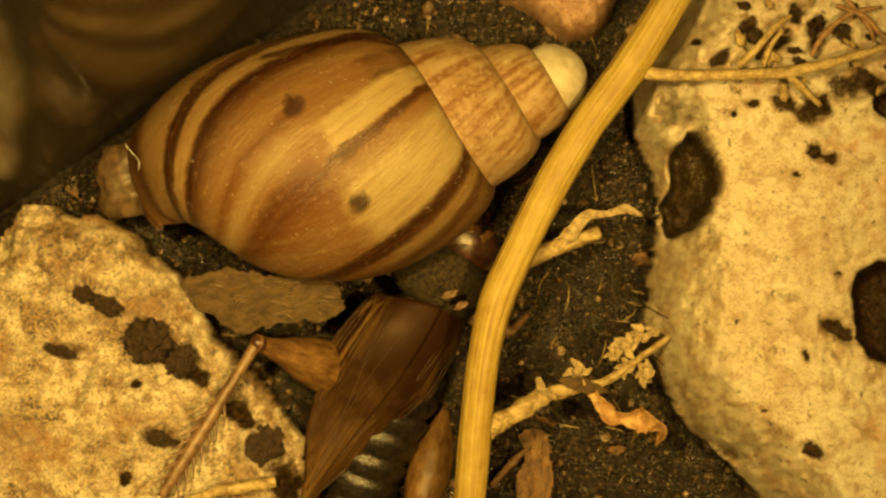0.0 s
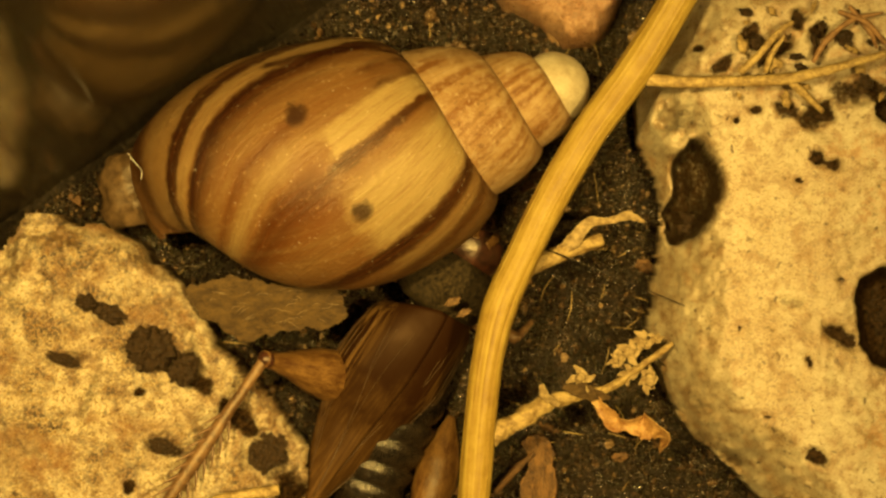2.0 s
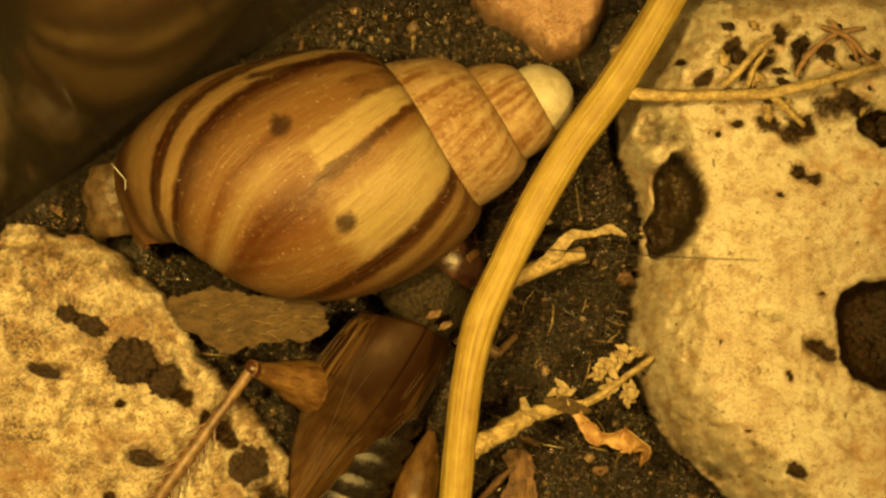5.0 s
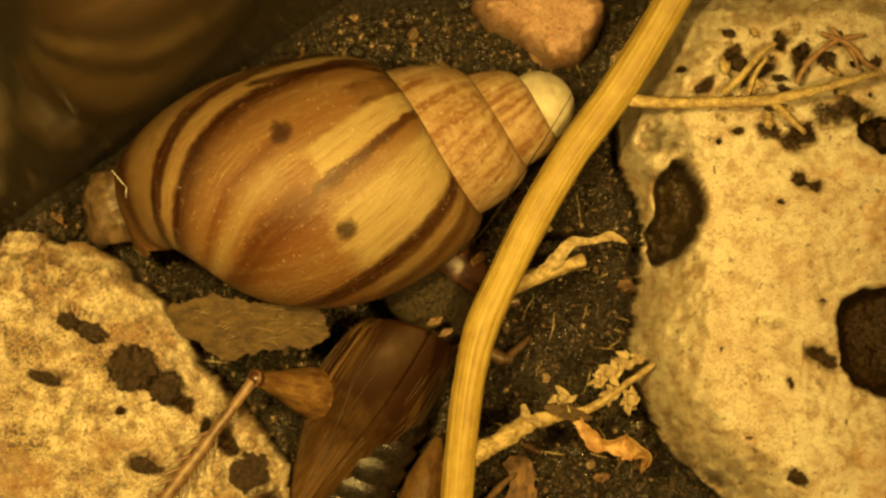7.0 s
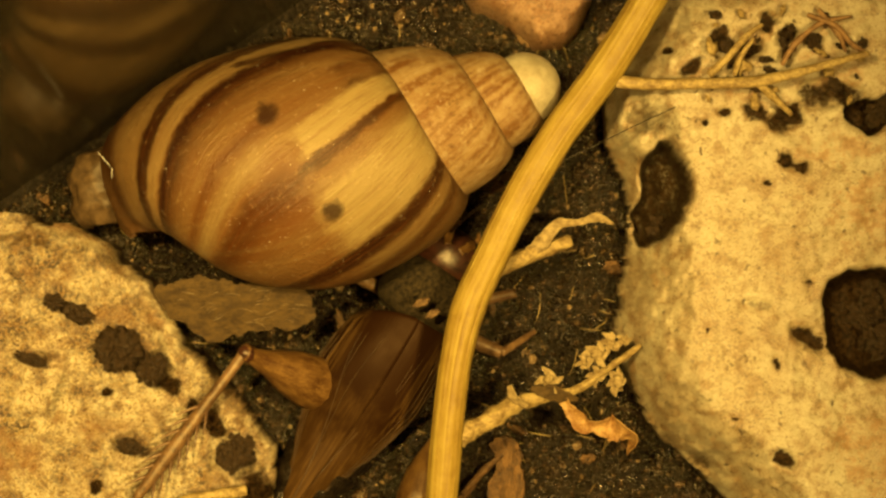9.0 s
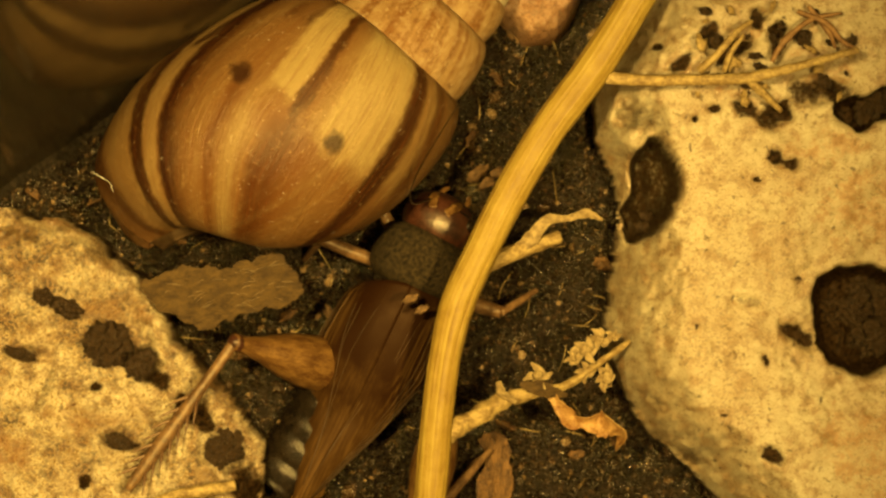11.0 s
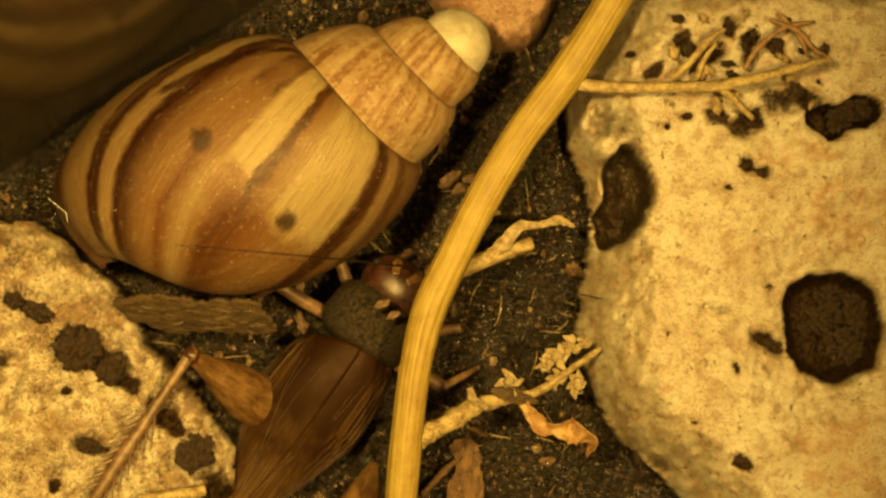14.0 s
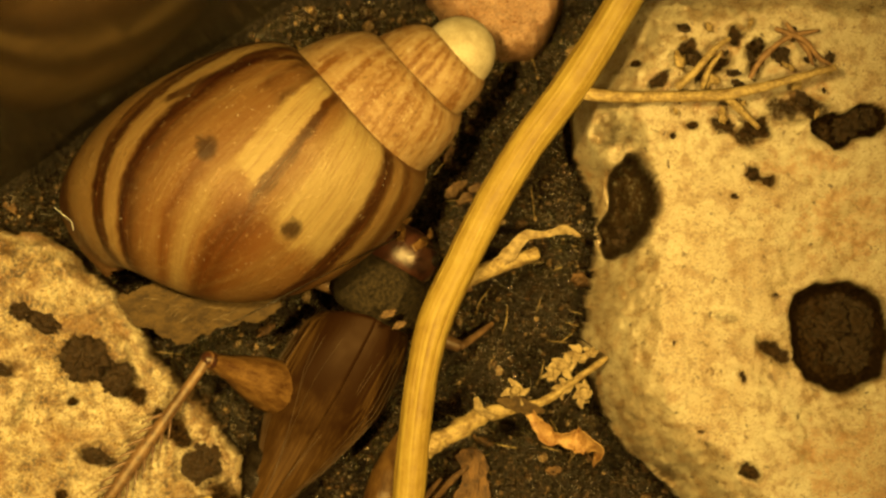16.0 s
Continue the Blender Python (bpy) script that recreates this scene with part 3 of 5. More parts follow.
def crumbs(name, count, spread, sizes, seed, label):
    r = np.random.default_rng(seed)
    c = np.stack([r.uniform(-spread[0], spread[0], count), r.uniform(-spread[1], spread[1], count)], 1)
    c = c[inside(c[:, 0], c[:, 1], 1.0)]
    count = len(c)
    size = sizes[0] * (sizes[1] / sizes[0]) ** (r.random(count) ** 1.5)
    z = ground_height(c[:, 0], c[:, 1]) + size * 0.35
    verts, faces = [], []
    for i in range(count):
        q = ICO * r.uniform(0.7, 1.25, (12, 1)) * size[i] * r.uniform(0.6, 1.3, 3)
        verts.append(q + np.array([c[i, 0], c[i, 1], z[i]]))
        faces.append(ICO_F + 12 * i)
    me = mesh_from(name, np.vstack(verts), np.vstack(faces), M_CRUMB, smooth=False)
    return tagged(part(name, me), label, "soil", kind="stuff")


crumbs("soil_crumbs", 2200, (46, 28), (0.30, 0.9), 4, "coarse dark lumps of moist soil on the ground")
crumbs("soil_crumbs", 75000, (44, 26), (0.07, 0.36), 3, "loose dark crumbs of moist soil on the ground")


# ---- stones ----
left_stone = stone("pitted_stone", [(-42.6, 1.0), (-40.36, 3.59), (-36.88, 3.91), (-33.94, 3.16), (-32.06, 2.09), (-29.65, 0.86), (-27.51, -1.55), (-24.84, -4.23), (-23.5, -6.37), (-22.16, -9.05), (-18.95, -11.72), (-15.74, -14.93), (-13.33, -18.68), (-12.79, -23.5), (-14.13, -27.78), (-20.55, -30.46), (-33.94, -30.46), (-48.39, -27.78), (-53.74, -17.08), (-50.5, -8.5), (-47.0, -3.6)],
    12.5, 4.2, M_STONE_L, seed=2, rough=0.8, slope=(-0.05, 0.02, -28, -14), fray=0.7, power=2.0, drop=3.2,
    pits=[(*(-35.97, -9.69), 1.6, 0.7, 0, 0.9, 0.6), (*(-27.51, -9.15), 1.7, 1.6, 20, 0.8, 0.5), (*(-24.03, -10.65), 1.5, 1.8, 0, 0.8, 0.62), (*(-32.06, -5.3), 1.7, 0.8, -20, 0.5, 0.45),
          (*(-17.08, -19.22), 2.0, 2.8, 30, 1.2, 0.6), (*(-19.6, -15.4), 2.6, 1.5, -45, 0.5, 0.85), (*(-15.4, -22.6), 1.8, 3.0, 10, 0.5, 0.85), (*(-23.2, -12.4), 1.8, 1.0, -50, 0.45, 0.8), (*(-29.0, -7.6), 1.4, 0.7, 30, 0.4, 0.7), (*(-26.44, -17.88), 2.2, 1.1, -10, 0.6, 0.5), (*(-37.15, -19.22), 5.0, 3.0, 10, 0.3, 0.9), (*(-32.33, -16), 4.0, 2.4, -30, 0.2, 0.8), (*(-20.55, -17.08), 3.6, 2.6, -30, 0.2, 0.7), (*(-40.36, -10.65), 2.6, 3.6, 0, 0.2, 0.7), (*(-24.84, -6.1), 1.6, 0.9, -30, 0.2, 0.9), (*(-41.22, -1.02), 1.0, 3.0, 15, 0.6, 0.4), (*(-30.08, -21.89), 0.6, 1.0, 0, 0.5, 0.9), (*(-29.12, -12.79), 0.8, 0.6, 0, 0.5, 0.9), (*(-33.94, -13.33), 0.5, 3.6, -20, 0.4, 0.5)])
tagged(left_stone, "rough pitted yellow limestone with dark soil in its hollows", "stone")

right_stone = stone("porous_stone", [(23.7, 26.93), (21.82, 22.09), (19.67, 17.79), (18.87, 14.03), (19.4, 9.73), (20.48, 5.97), (20.86, 2.2), (20.21, -1.56), (19.94, -5.32), (20.48, -9.62), (21.29, -13.38), (23.17, -16.61), (25.86, -19.3), (28.27, -21.98), (31.5, -24.67), (35.8, -28.97), (46.01, -31.12), (57.3, -27.9), (59.99, -8.55), (58.91, 12.95), (54.61, 26.93), (38.49, 30.16)],
    17.0, 6.2, M_STONE_R, step=0.26, seed=9, rough=0.5, slope=(0.05, -0.03, 35, 0), fray=0.5, power=1.6, drop=10.0, bowls=[(46, -6, 9.5, 9.0, 5.0), (26, 7, 4.0, 6.0, 0.8), (42, 15, 7.0, 5.0, 1.2)],
    hollows=[([(23.68, 11.05), (25.26, 9.46), (26.32, 6.92), (25.79, 4.55), (24.37, 2.43), (22.25, 0.85), (21.35, 1.9), (20.72, 4.02), (21.46, 5.87), (21.72, 9.04)], 7.5, 1.3, 0.74),
             ([(38.26, -6.37), (38.47, -2.89), (40.52, -1), (44, -0.89), (47.58, -2.79), (48.37, -6.26), (46.94, -10.05), (44, -11.74), (40.84, -11), (38.89, -9.21)], 4.5, 1.6, 0.9),
             ([(40.58, 13.21), (41.89, 14.53), (44.52, 15.84), (46.89, 15.31), (46.63, 13.21), (44.52, 12.16), (42.42, 11.37)], 4.0, 0.9, 1.0)],
    pits=[(*(25.9, 17.9), 1.7, 0.9, 40, 0.45, 0.85), (*(28.3, 20.6), 1.7, 0.9, 50, 0.45, 0.85), (*(32.0, 13.6), 1.7, 0.9, -30, 0.45, 0.8), (*(29, 13.63), 0.7, 0.45, 10, 0.8, 1.0), (*(27.31, 12.63), 0.45, 0.4, 0, 0.7, 1.0), (*(34.63, 9.1), 0.85, 0.7, -20, 1.0, 1.0), (*(36.21, 8.47), 0.8, 0.65, -20, 1.0, 1.0),
          (*(32.84, 6.95), 0.6, 0.35, -20, 0.7, 1.0), (*(34.39, -18.9), 1.3, 0.8, -35, 1.0, 1.0), (*(33.68, -9.84), 0.35, 0.75, 20, 0.7, 1.0), (*(27.31, -6.74), 0.25, 0.25, 0, 0.4, 1.0),
          (*(33.05, 22.05), 0.9, 1.0, 0, 1.2, 1.0), (*(34.89, 21), 0.9, 0.8, 0, 1.0, 1.0), (*(31.52, 19.42), 1.3, 0.8, 20, 1.0, 1.0), (*(34.84, 19.1), 0.7, 0.7, 0, 0.9, 1.0), (*(24, 19.53), 0.6, 0.5, 0, 0.7, 0.9),
          (*(34.95, 13.21), 1.6, 1.2, 20, 0.9, 0.9), (*(37.68, 15.31), 2.2, 1.3, 10, 0.6, 0.7), (*(36.89, -7.58), 2.0, 0.9, -30, 1.4, 0.9), (*(32, -4.42), 1.5, 0.6, -10, 0.4, 0.5), (*(36.84, -2.26), 0.35, 0.25, 20, 0.4, 1.0),
          (*(19.43, 7.48), 1.6, 6.0, 0, 0.1, 0.9), (*(20.75, -8.44), 1.0, 6.0, 5, 0.1, 0.7), (*(43.47, -6.26), 7.5, 6.5, 0, 0.12, 0.85), (*(29.79, -15.1), 0.6, 0.25, 10, 0.4, 0.8), (*(24.51, -17.68), 1.2, 0.7, -40, 0.8, 0.5), (*(27.74, -19.57), 1.7, 0.7, -40, 0.8, 0.6), (*(40.31, 15.31), 2.0, 1.2, 0, 0.6, 0.8), (*(21.02, 13.59), 1.1, 1.4, 0, 2.0, 0.5), (*(30.31, 18.21), 1.6, 0.6, 40, 0.4, 0.6), (*(27.42, 18.74), 2.8, 1.5, 40, 0.1, 1.0), (*(31.63, 20.58), 3.6, 1.7, 40, 0.2, 1.0), (*(37.16, 20.05), 3.4, 1.8, 15, 0.2, 0.9), (*(40.05, 16.1), 4.0, 2.0, 10, 0.3, 1.0), (*(31.89, 15.05), 4.4, 1.0, -5, 0.2, 0.8), (*(22.42, 12.68), 1.8, 1.4, 0, 0.8, 0.5), (*(34, 12.42), 1.6, 0.9, -20, 0.5, 0.7), (*(43.13, 4.81), 7.0, 7.0, 0, 0.1, 1.0), (*(32.42, -4.95), 2.8, 1.1, -15, 0.15, 0.8), (*(39.79, -14.68), 4.6, 2.2, -50, 0.15, 0.75), (*(34.52, 3.21), 3.0, 1.5, 30, 0.1, 0.6), (*(28.74, 0.05), 2.0, 1.4, 10, 0.1, 0.5), (*(44.19, -16.86), 6.0, 6.5, 10, 0.1, 0.95), (*(36.63, 5.84), 4.0, 1.2, 5, 0.1, 0.7), (*(39.79, 10.05), 4.6, 2.4, 5, 0.1, 1.0)])
tagged(right_stone, "smooth cream limestone rock with dark holes and pores", "stone")

pink_stone = stone("rusty_stone", [(4.74, 27.61), (5.57, 24.3), (7.77, 23.09), (9.7, 21.82), (11.9, 20.33), (14.38, 20.33), (16.03, 21.82), (17.41, 24.3), (17.96, 27.61), (10.8, 30.36)], 6.0, 3.0, M_PINK, seed=21, rough=0.6)
tagged(pink_stone, "rusty pink-brown stone half sunk in soil", "stone")


def upright(name, a, b, half_a, half_b, z0, z1, material):
    """An upright slab: its middle and half sizes along the glass side (a) and across it (b)."""
    v = []
    for z in (z0, z1):
        for i, j in ((-1, -1), (1, -1), (1, 1), (-1, 1)):
            q = ALONG * (a + i * half_a) + OUT * (b + j * half_b)
            v.append((q[0], q[1], z))
    f = [(0, 3, 2, 1), (4, 5, 6, 7), (0, 1, 5, 4), (1, 2, 6, 5), (2, 3, 7, 6), (3, 0, 4, 7)]
    return part(name, mesh_from(name, v, f, material, smooth=False))


def glass_mat():
    m, nt, b = node_mat("smeared_tank_glass")
    v = coords(nt)
    smear = tex_noise(nt, v, 0.06, 5, 0.6, 0.6)
    b.inputs["Transmission Weight"].default_value = 0.985
    b.inputs["Specular IOR Level"].default_value = 0.3
    b.inputs["IOR"].default_value = 1.5
    link(nt, ramp(nt, smear, ((0.35, (0.36, 0.36, 0.24)), (0.65, (0.24, 0.22, 0.12)))), b.inputs["Base Color"])
    link(nt, ramp(nt, smear, ((0.3, 0.06), (0.7, 0.16))), b.inputs["Roughness"])
    # a thin dried film of dirt on the pane, added this dense to dim the reflection
    dimming_film = nt.nodes.new("ShaderNodeBsdfDiffuse")
    dimming_film.inputs["Color"].default_value = (0.034, 0.021, 0.009, 1)
    both = nt.nodes.new("ShaderNodeMixShader")
    link(nt, ramp(nt, smear, ((0.35, 0.34), (0.65, 0.54))), both.inputs[0])
    link(nt, b.outputs[0], both.inputs[1])
    link(nt, dimming_film.outputs[0], both.inputs[2])
    link(nt, both.outputs[0], nt.nodes["Material Output"].inputs["Surface"])
    return m


M_WALL = simple_mat("plain_wooden_wall", (0.16, 0.10, 0.05), (0.26, 0.17, 0.09), 30.0, 0.7, 0.0003, (1, 1, 0.2))
M_TABLE = simple_mat("dark_stained_table", (0.010, 0.008, 0.005), (0.022, 0.017, 0.010), 40.0, 0.6, 0.0003, (1, 0.1, 1))
glass_side = tagged(upright("glass_wall", 0, GLASS + 2.0, 450, 2.0, -12, 112, glass_mat()), "smeared clear glass side of the terrarium mirroring the snail", "glass", kind="structure")
glass_side.visible_shadow = False
for wall_name, wa, wb, ha, hb in (("wall_south", 0, -410, 450, 10), ("wall_east", 460, -185.3, 10, 219), ("wall_west", -460, -185.3, 10, 219)):
    tagged(upright(wall_name, wa, wb, ha, hb, -12, 112, M_WALL), "plain brown wooden side of the terrarium", "wall", kind="structure")
tagged(upright("table", 0, 0, 1200, 1200, -40, -12.4, M_TABLE), "dark stained table top under the terrarium", "table", kind="structure")


# ---- the shells ----
WHORL = 1.55
APEX = 100
PX = 0.0533
PROFILE = [(372, 160), (385, 184), (410, 206), (450, 226), (500, 241), (570, 253), (650, 258), (720, 250), (780, 234), (840, 207), (886, 166), (908, 114), (914, 62), (902, 20)]


def shell_mesh(name, material, phi_end=228):
    """A helicospiral shell, apex to +x, growing from -y over +z to +y, centred on its axis."""
    prof = smooth_path(PROFILE, 46)
    start = -2.55
    count = 220
    verts, uvs, faces = [], [], []
    k = len(prof)
    turns = np.linspace(start, phi_end / 360, count)
    for u in turns:
        g = WHORL ** ((u if u < 0.5 else 0.5 + 0.2 * (u - 0.5)) - 0.5)
        a = 2 * math.pi * u
        for j, (s, r) in enumerate(prof):
            lump = 1 + 0.012 * float(vnoise(u * 9, j * 0.12, 0, 77))
            # the base draws in under the earlier part of the last turn
            s = s - 26 * min(max((j / (k - 1) - 0.72) / 0.2, 0), 1) * min(max((u - 0.36) / 0.16, 0), 1)
            tuck = min(max((j / (k - 1) - 0.55) / 0.35, 0), 1) * min(max((0.30 - u) / 0.3, 0), 1)
            rr = r * g * lump * (1 - 0.16 * tuck)
            verts.append((-(s * g - APEX - 420) * PX, -rr * math.cos(a) * PX, rr * math.sin(a) * PX))
            uvs.append((u, j / (k - 1)))
    # the lip turned inwards gives the shell its thickness
    g = WHORL ** (0.2 * (phi_end / 360 - 0.5))
    a = 2 * math.pi * (phi_end / 360 - 0.012)
    for j, (s, r) in enumerate(prof):
        s = s - 26 * min(max((j / (k - 1) - 0.72) / 0.2, 0), 1)
        rr = r * g * 0.93
        verts.append((-(s * g * 0.985 - APEX - 420) * PX, -rr * math.cos(a) * PX, rr * math.sin(a) * PX))
        uvs.append((phi_end / 360, j / (k - 1)))
    for i in range(count):
        for j in range(k - 1):
            faces.append((i * k + j, i * k + j + 1, (i + 1) * k + j + 1, (i + 1) * k + j))
    return mesh_from(name, verts, faces, material, uvs=uvs)


def lump_mesh(name, rx, ry, rz, material, seed=0, rough=0.25, n=16, size=1.0):
    v, f = blob(rx, ry, rz, seed, rough, n, size)
    return mesh_from(name, v, f, material)


def build_shell(name, material, label):
    root = new(name)
    tagged(root, label, "snail shell")
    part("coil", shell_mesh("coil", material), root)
    part("tip", lump_mesh("tip", 3.5, 3.4, 3.35, simple_mat("worn_white_tip", (0.24, 0.175, 0.08), (0.34, 0.26, 0.13), 1.2, 0.5, 0.0001), 3, 0.03, 20), root, "worn ivory-white apex", mm(20.3, 0.25, 0.0))
    part("foot", lump_mesh("foot", 4.2, 4.4, 3.0, M_FLESH, 6, 0.2, 22), root, "pale withdrawn snail foot")
    return root


main_shell = build_shell("snail_shell", M_SHELL, "glossy snail shell with tan and dark brown bands")
# fine pale fibres stuck on the shells
for i, (a, b) in enumerate((((-18.9, 9.2, 3.6), (-18.2, 7.2, 4.0)), ((-18.2, 7.2, 4.0), (-18.6, 6.4, 4.0)))):
    part("fibre", tube_mesh("fibre", [a, tuple((np.array(a) + b) / 2), b], [0.025, 0.03, 0.015], M_HAIR, n=8, sides=6), main_shell, "pale stuck fibre")


# ---- the dry plant ----
plant = new("dry_plant")
tagged(plant, "dry yellow plant stem with side twigs and withered flowers", "plant")
STEM_V, STEM_F = tube([(23.69, 27.59, 19), (20.88, 22.7, 18.5), (17.53, 17.27, 18), (13.39, 11.56, 17.5), (10.01, 5.82, 17), (7.14, 0.05, 16.5), (5.05, -4.68, 16), (3.89, -9.42, 16), (3.21, -14.68, 16), (2.85, -18.93, 15.5), (2.43, -23.73, 15), (1.8, -30.14, 14.5)],
    [1.62, 1.62, 1.72, 1.62, 1.62, 1.57, 1.63, 1.47, 1.47, 1.53, 1.47, 1.42], n=170, sides=52, ridges=15, ridge_depth=0.018, wobble=0.02, seed=3)
ring_id, along = np.arange(len(STEM_V)) % 52, np.arange(len(STEM_V)) // 52
stem_streak = 0.5 + 0.5 * fbm(ring_id * 1.0, along * 0.03, 0, 1.3, 3, 61, 0.7)
part("stem", mesh_from("stem", STEM_V, STEM_F, M_STEM, attrs=(("streak", stem_streak),)), plant, "ridged yellow stem")
part("twig", tube_mesh("twig", [(18.05, 16.33, 18), (21.66, 15.98, 18.5), (26.29, 16, 19), (30.9, 16.12, 19.5), (34.45, 16.81, 20), (37.51, 17.62, 20.3), (41.6, 18.74, 20.5)], [0.63, 0.57, 0.52, 0.57, 0.47, 0.37, 0.31], M_TWIG, n=70, sides=14, ridges=5, ridge_depth=0.06, wobble=0.05, seed=5), plant, "thin straw side twig")
part("twig", tube_mesh("twig", [(31.75, 15.93, 19.3), (33.07, 14.82, 18.8), (34.86, 13.25, 18)], [0.42, 0.42, 0.26], M_TWIG, n=14, sides=10, wobble=0.08, seed=6), plant)
part("twig", tube_mesh("twig", [(6.94, -1.96, 14.5), (8.58, -0.75, 13), (11.59, 0.48, 11.5), (14.87, 1.56, 10.5)], [0.53, 0.8, 0.75, 0.59], M_TWIG, n=40, sides=16, ridges=6, ridge_depth=0.08, wobble=0.12, seed=8), plant, "broken straw twig stub")
part("twig", tube_mesh("twig", [(4.12, -17.39, 15), (5.07, -16.33, 15), (6.41, -15.57, 14.5), (8.01, -14.7, 14), (9.63, -13.78, 13.5), (11.78, -13.27, 13), (14.21, -12.87, 12.5), (16.11, -12.15, 12), (17.72, -10.92, 12), (19.63, -9.71, 11.5), (21.55, -8.33, 11)], [0.64, 0.9, 0.8, 0.96, 0.85, 0.58, 0.48, 0.37, 0.32, 0.32, 0.21], M_TWIG, n=90, sides=16, ridges=4, ridge_depth=0.07, wobble=0.3, seed=11), plant, "knobbly withered side shoot")


def strip(name, path, widths, turns, material, thick=0.12, n=40, across=8, cup=0.25, seed=0):
    """A thin curled leaf along a path, twisted by the given degrees, cupped across, with two sides."""
    p = smooth_path(path, n)
    w = np.interp(np.linspace(0, 1, n), np.linspace(0, 1, len(widths)), widths)
    tw = np.interp(np.linspace(0, 1, n), np.linspace(0, 1, len(turns)), turns)
    tang = np.gradient(p, axis=0)
    tang /= np.linalg.norm(tang, axis=1)[:, None]
    rings = []
    for i in range(n):
        side = np.cross((0, 0, 1.0), tang[i])
        side /= max(np.linalg.norm(side), 1e-6)
        top = np.cross(tang[i], side)
        a = radians(tw[i])
        s2, t2 = side * math.cos(a) + top * math.sin(a), -side * math.sin(a) + top * math.cos(a)
        upper, lower = [], []
        for j in range(across + 1):
            q = 2 * j / across - 1
            ww = w[i] * (1 + 0.22 * float(vnoise(i * 0.5, q * 1.2, seed, seed)))
            h = cup * w[i] * q * q + 0.12 * w[i] * float(vnoise(i * 0.4, j * 0.7, seed + 9, seed))
            c = p[i] + s2 * q * ww + t2 * h
            upper.append(c + t2 * thick / 2)
            lower.append(c - t2 * thick / 2)
        rings.append(upper + lower[::-1])
    v, f = loft(rings)
    return mesh_from(name, v, f, material)


part("leaf", strip("leaf", [(13.91, -13.27, 13), (14.79, -14.42, 13.4), (15.88, -15.67, 13), (17.07, -15.79, 13.6), (18.44, -16.04, 13), (19.71, -16.31, 13.8), (20.68, -17.32, 13), (20.23, -18.68, 12)], [0.43, 0.59, 0.91, 0.69, 1.12, 1.01, 0.8, 0.21], [10, 30, -20, 40, -15, 35, 60, 80], M_CURL, 0.14, 60, 8, 0.45, 4), plant, "curled orange dead leaf")
part("leaf", strip("leaf", [(10.22, 0.05, 12), (11.81, 1.39, 12.3), (13.41, 2.99, 12.5), (15.58, 3.37, 12), (17.45, 3.69, 12), (18.87, 3.16, 11.6)], [0.27, 0.75, 0.54, 0.32, 0.48, 0.11], [0, 25, -20, 10, -30, 0], M_FLORET, 0.14, 46, 6, 0.4, 7), plant, "shrivelled pale leaf")
part("leaf", strip("leaf", [(10.91, -12.24, 14.5), (13.06, -12.79, 14), (15.51, -13.38, 13)], [0.21, 0.8, 0.16], [10, -10, 20], M_BARK, 0.12, 24, 6, 0.3, 8), plant, "withered olive leaf")
part("leaf", strip("leaf", [(8.86, -11.97, 15.5), (9.41, -13.16, 15), (10.65, -13.99, 14.4)], [0.27, 0.53, 0.21], [10, 40, 20], M_FLORET, 0.12, 20, 6, 0.3, 9), plant)


def floret(cx, cy, cz, size, seed):
    """A withered flower: crumpled petals round a small core."""
    r = random.Random(seed)
    f = part("flower", lump_mesh("flower", size * 0.45, size * 0.4, size * 0.4, M_FLORET, seed, 0.5, 8), plant, "withered straw-coloured flower", mm(cx, cy, cz))
    for i in range(6):
        a = radians(60 * i + r.uniform(-20, 20))
        reach = size * r.uniform(0.75, 1.25)
        lift = r.uniform(-0.3, 0.6) * size
        pts = [(0, 0, 0), (math.cos(a) * reach * 0.5, math.sin(a) * reach * 0.5, lift * 0.7), (math.cos(a + 0.3) * reach, math.sin(a + 0.3) * reach, lift)]
        part("petal", strip("petal", pts, [size * 0.15, size * 0.34, size * 0.05], [r.uniform(-40, 40), r.uniform(-40, 40)], M_FLORET, 0.1, 10, 4, 0.5, seed + i), f)


for i, (x, y, z, s) in enumerate([(*(12.69, -11.57), 13.5, 1.2), (*(17.24, -9.15), 13, 1.3), (*(19.16, -11.83), 12, 1.25), (*(18.63, -8.08), 12, 1.1), (*(19.86, -7.87), 11.6, 0.8), (*(17.34, -11.19), 12, 1.0), (*(16.11, -10.01), 12.2, 0.8)]):
    floret(x, y, z, s, 40 + i)

# straw lying on the rock
straw = part("straw_stalk", tube_mesh("straw_stalk", [(27.23, 16.88, 17.6), (29.01, 18.58, 18), (30.81, 20.64, 18.2), (32.14, 21.55, 18)], [0.42, 0.37, 0.31, 0.21], M_TWIG, n=20, sides=10, wobble=0.15, seed=15))
tagged(straw, "short dry straw stalk lying on the rock", "straw")
for pts, seed in (([(29.61, 16.9, 17.4), (30.16, 18.58, 18), (31.36, 20.3, 18)], 16), ([(33.97, 17.79, 18), (35.23, 19.85, 18.3), (37.59, 21.69, 18.2), (40.49, 22.38, 18)], 17), ([(36.32, 22.49, 18), (38.84, 21.4, 18.5), (40.46, 19.76, 18.2), (42.06, 18.84, 18)], 18), ([(37.36, 23.01, 18), (39.14, 20.64, 18.3), (39.86, 19.1, 18)], 19)):
    tagged(part("root", tube_mesh("root", pts, [0.22, 0.3, 0.25, 0.15], M_ROOT if seed > 16 else M_TWIG, n=24, sides=8, wobble=0.25, seed=seed)), "thin reddish dry root lying on the rock" if seed > 16 else "thin straw stalk lying on the rock", "root", "roots on the rock")


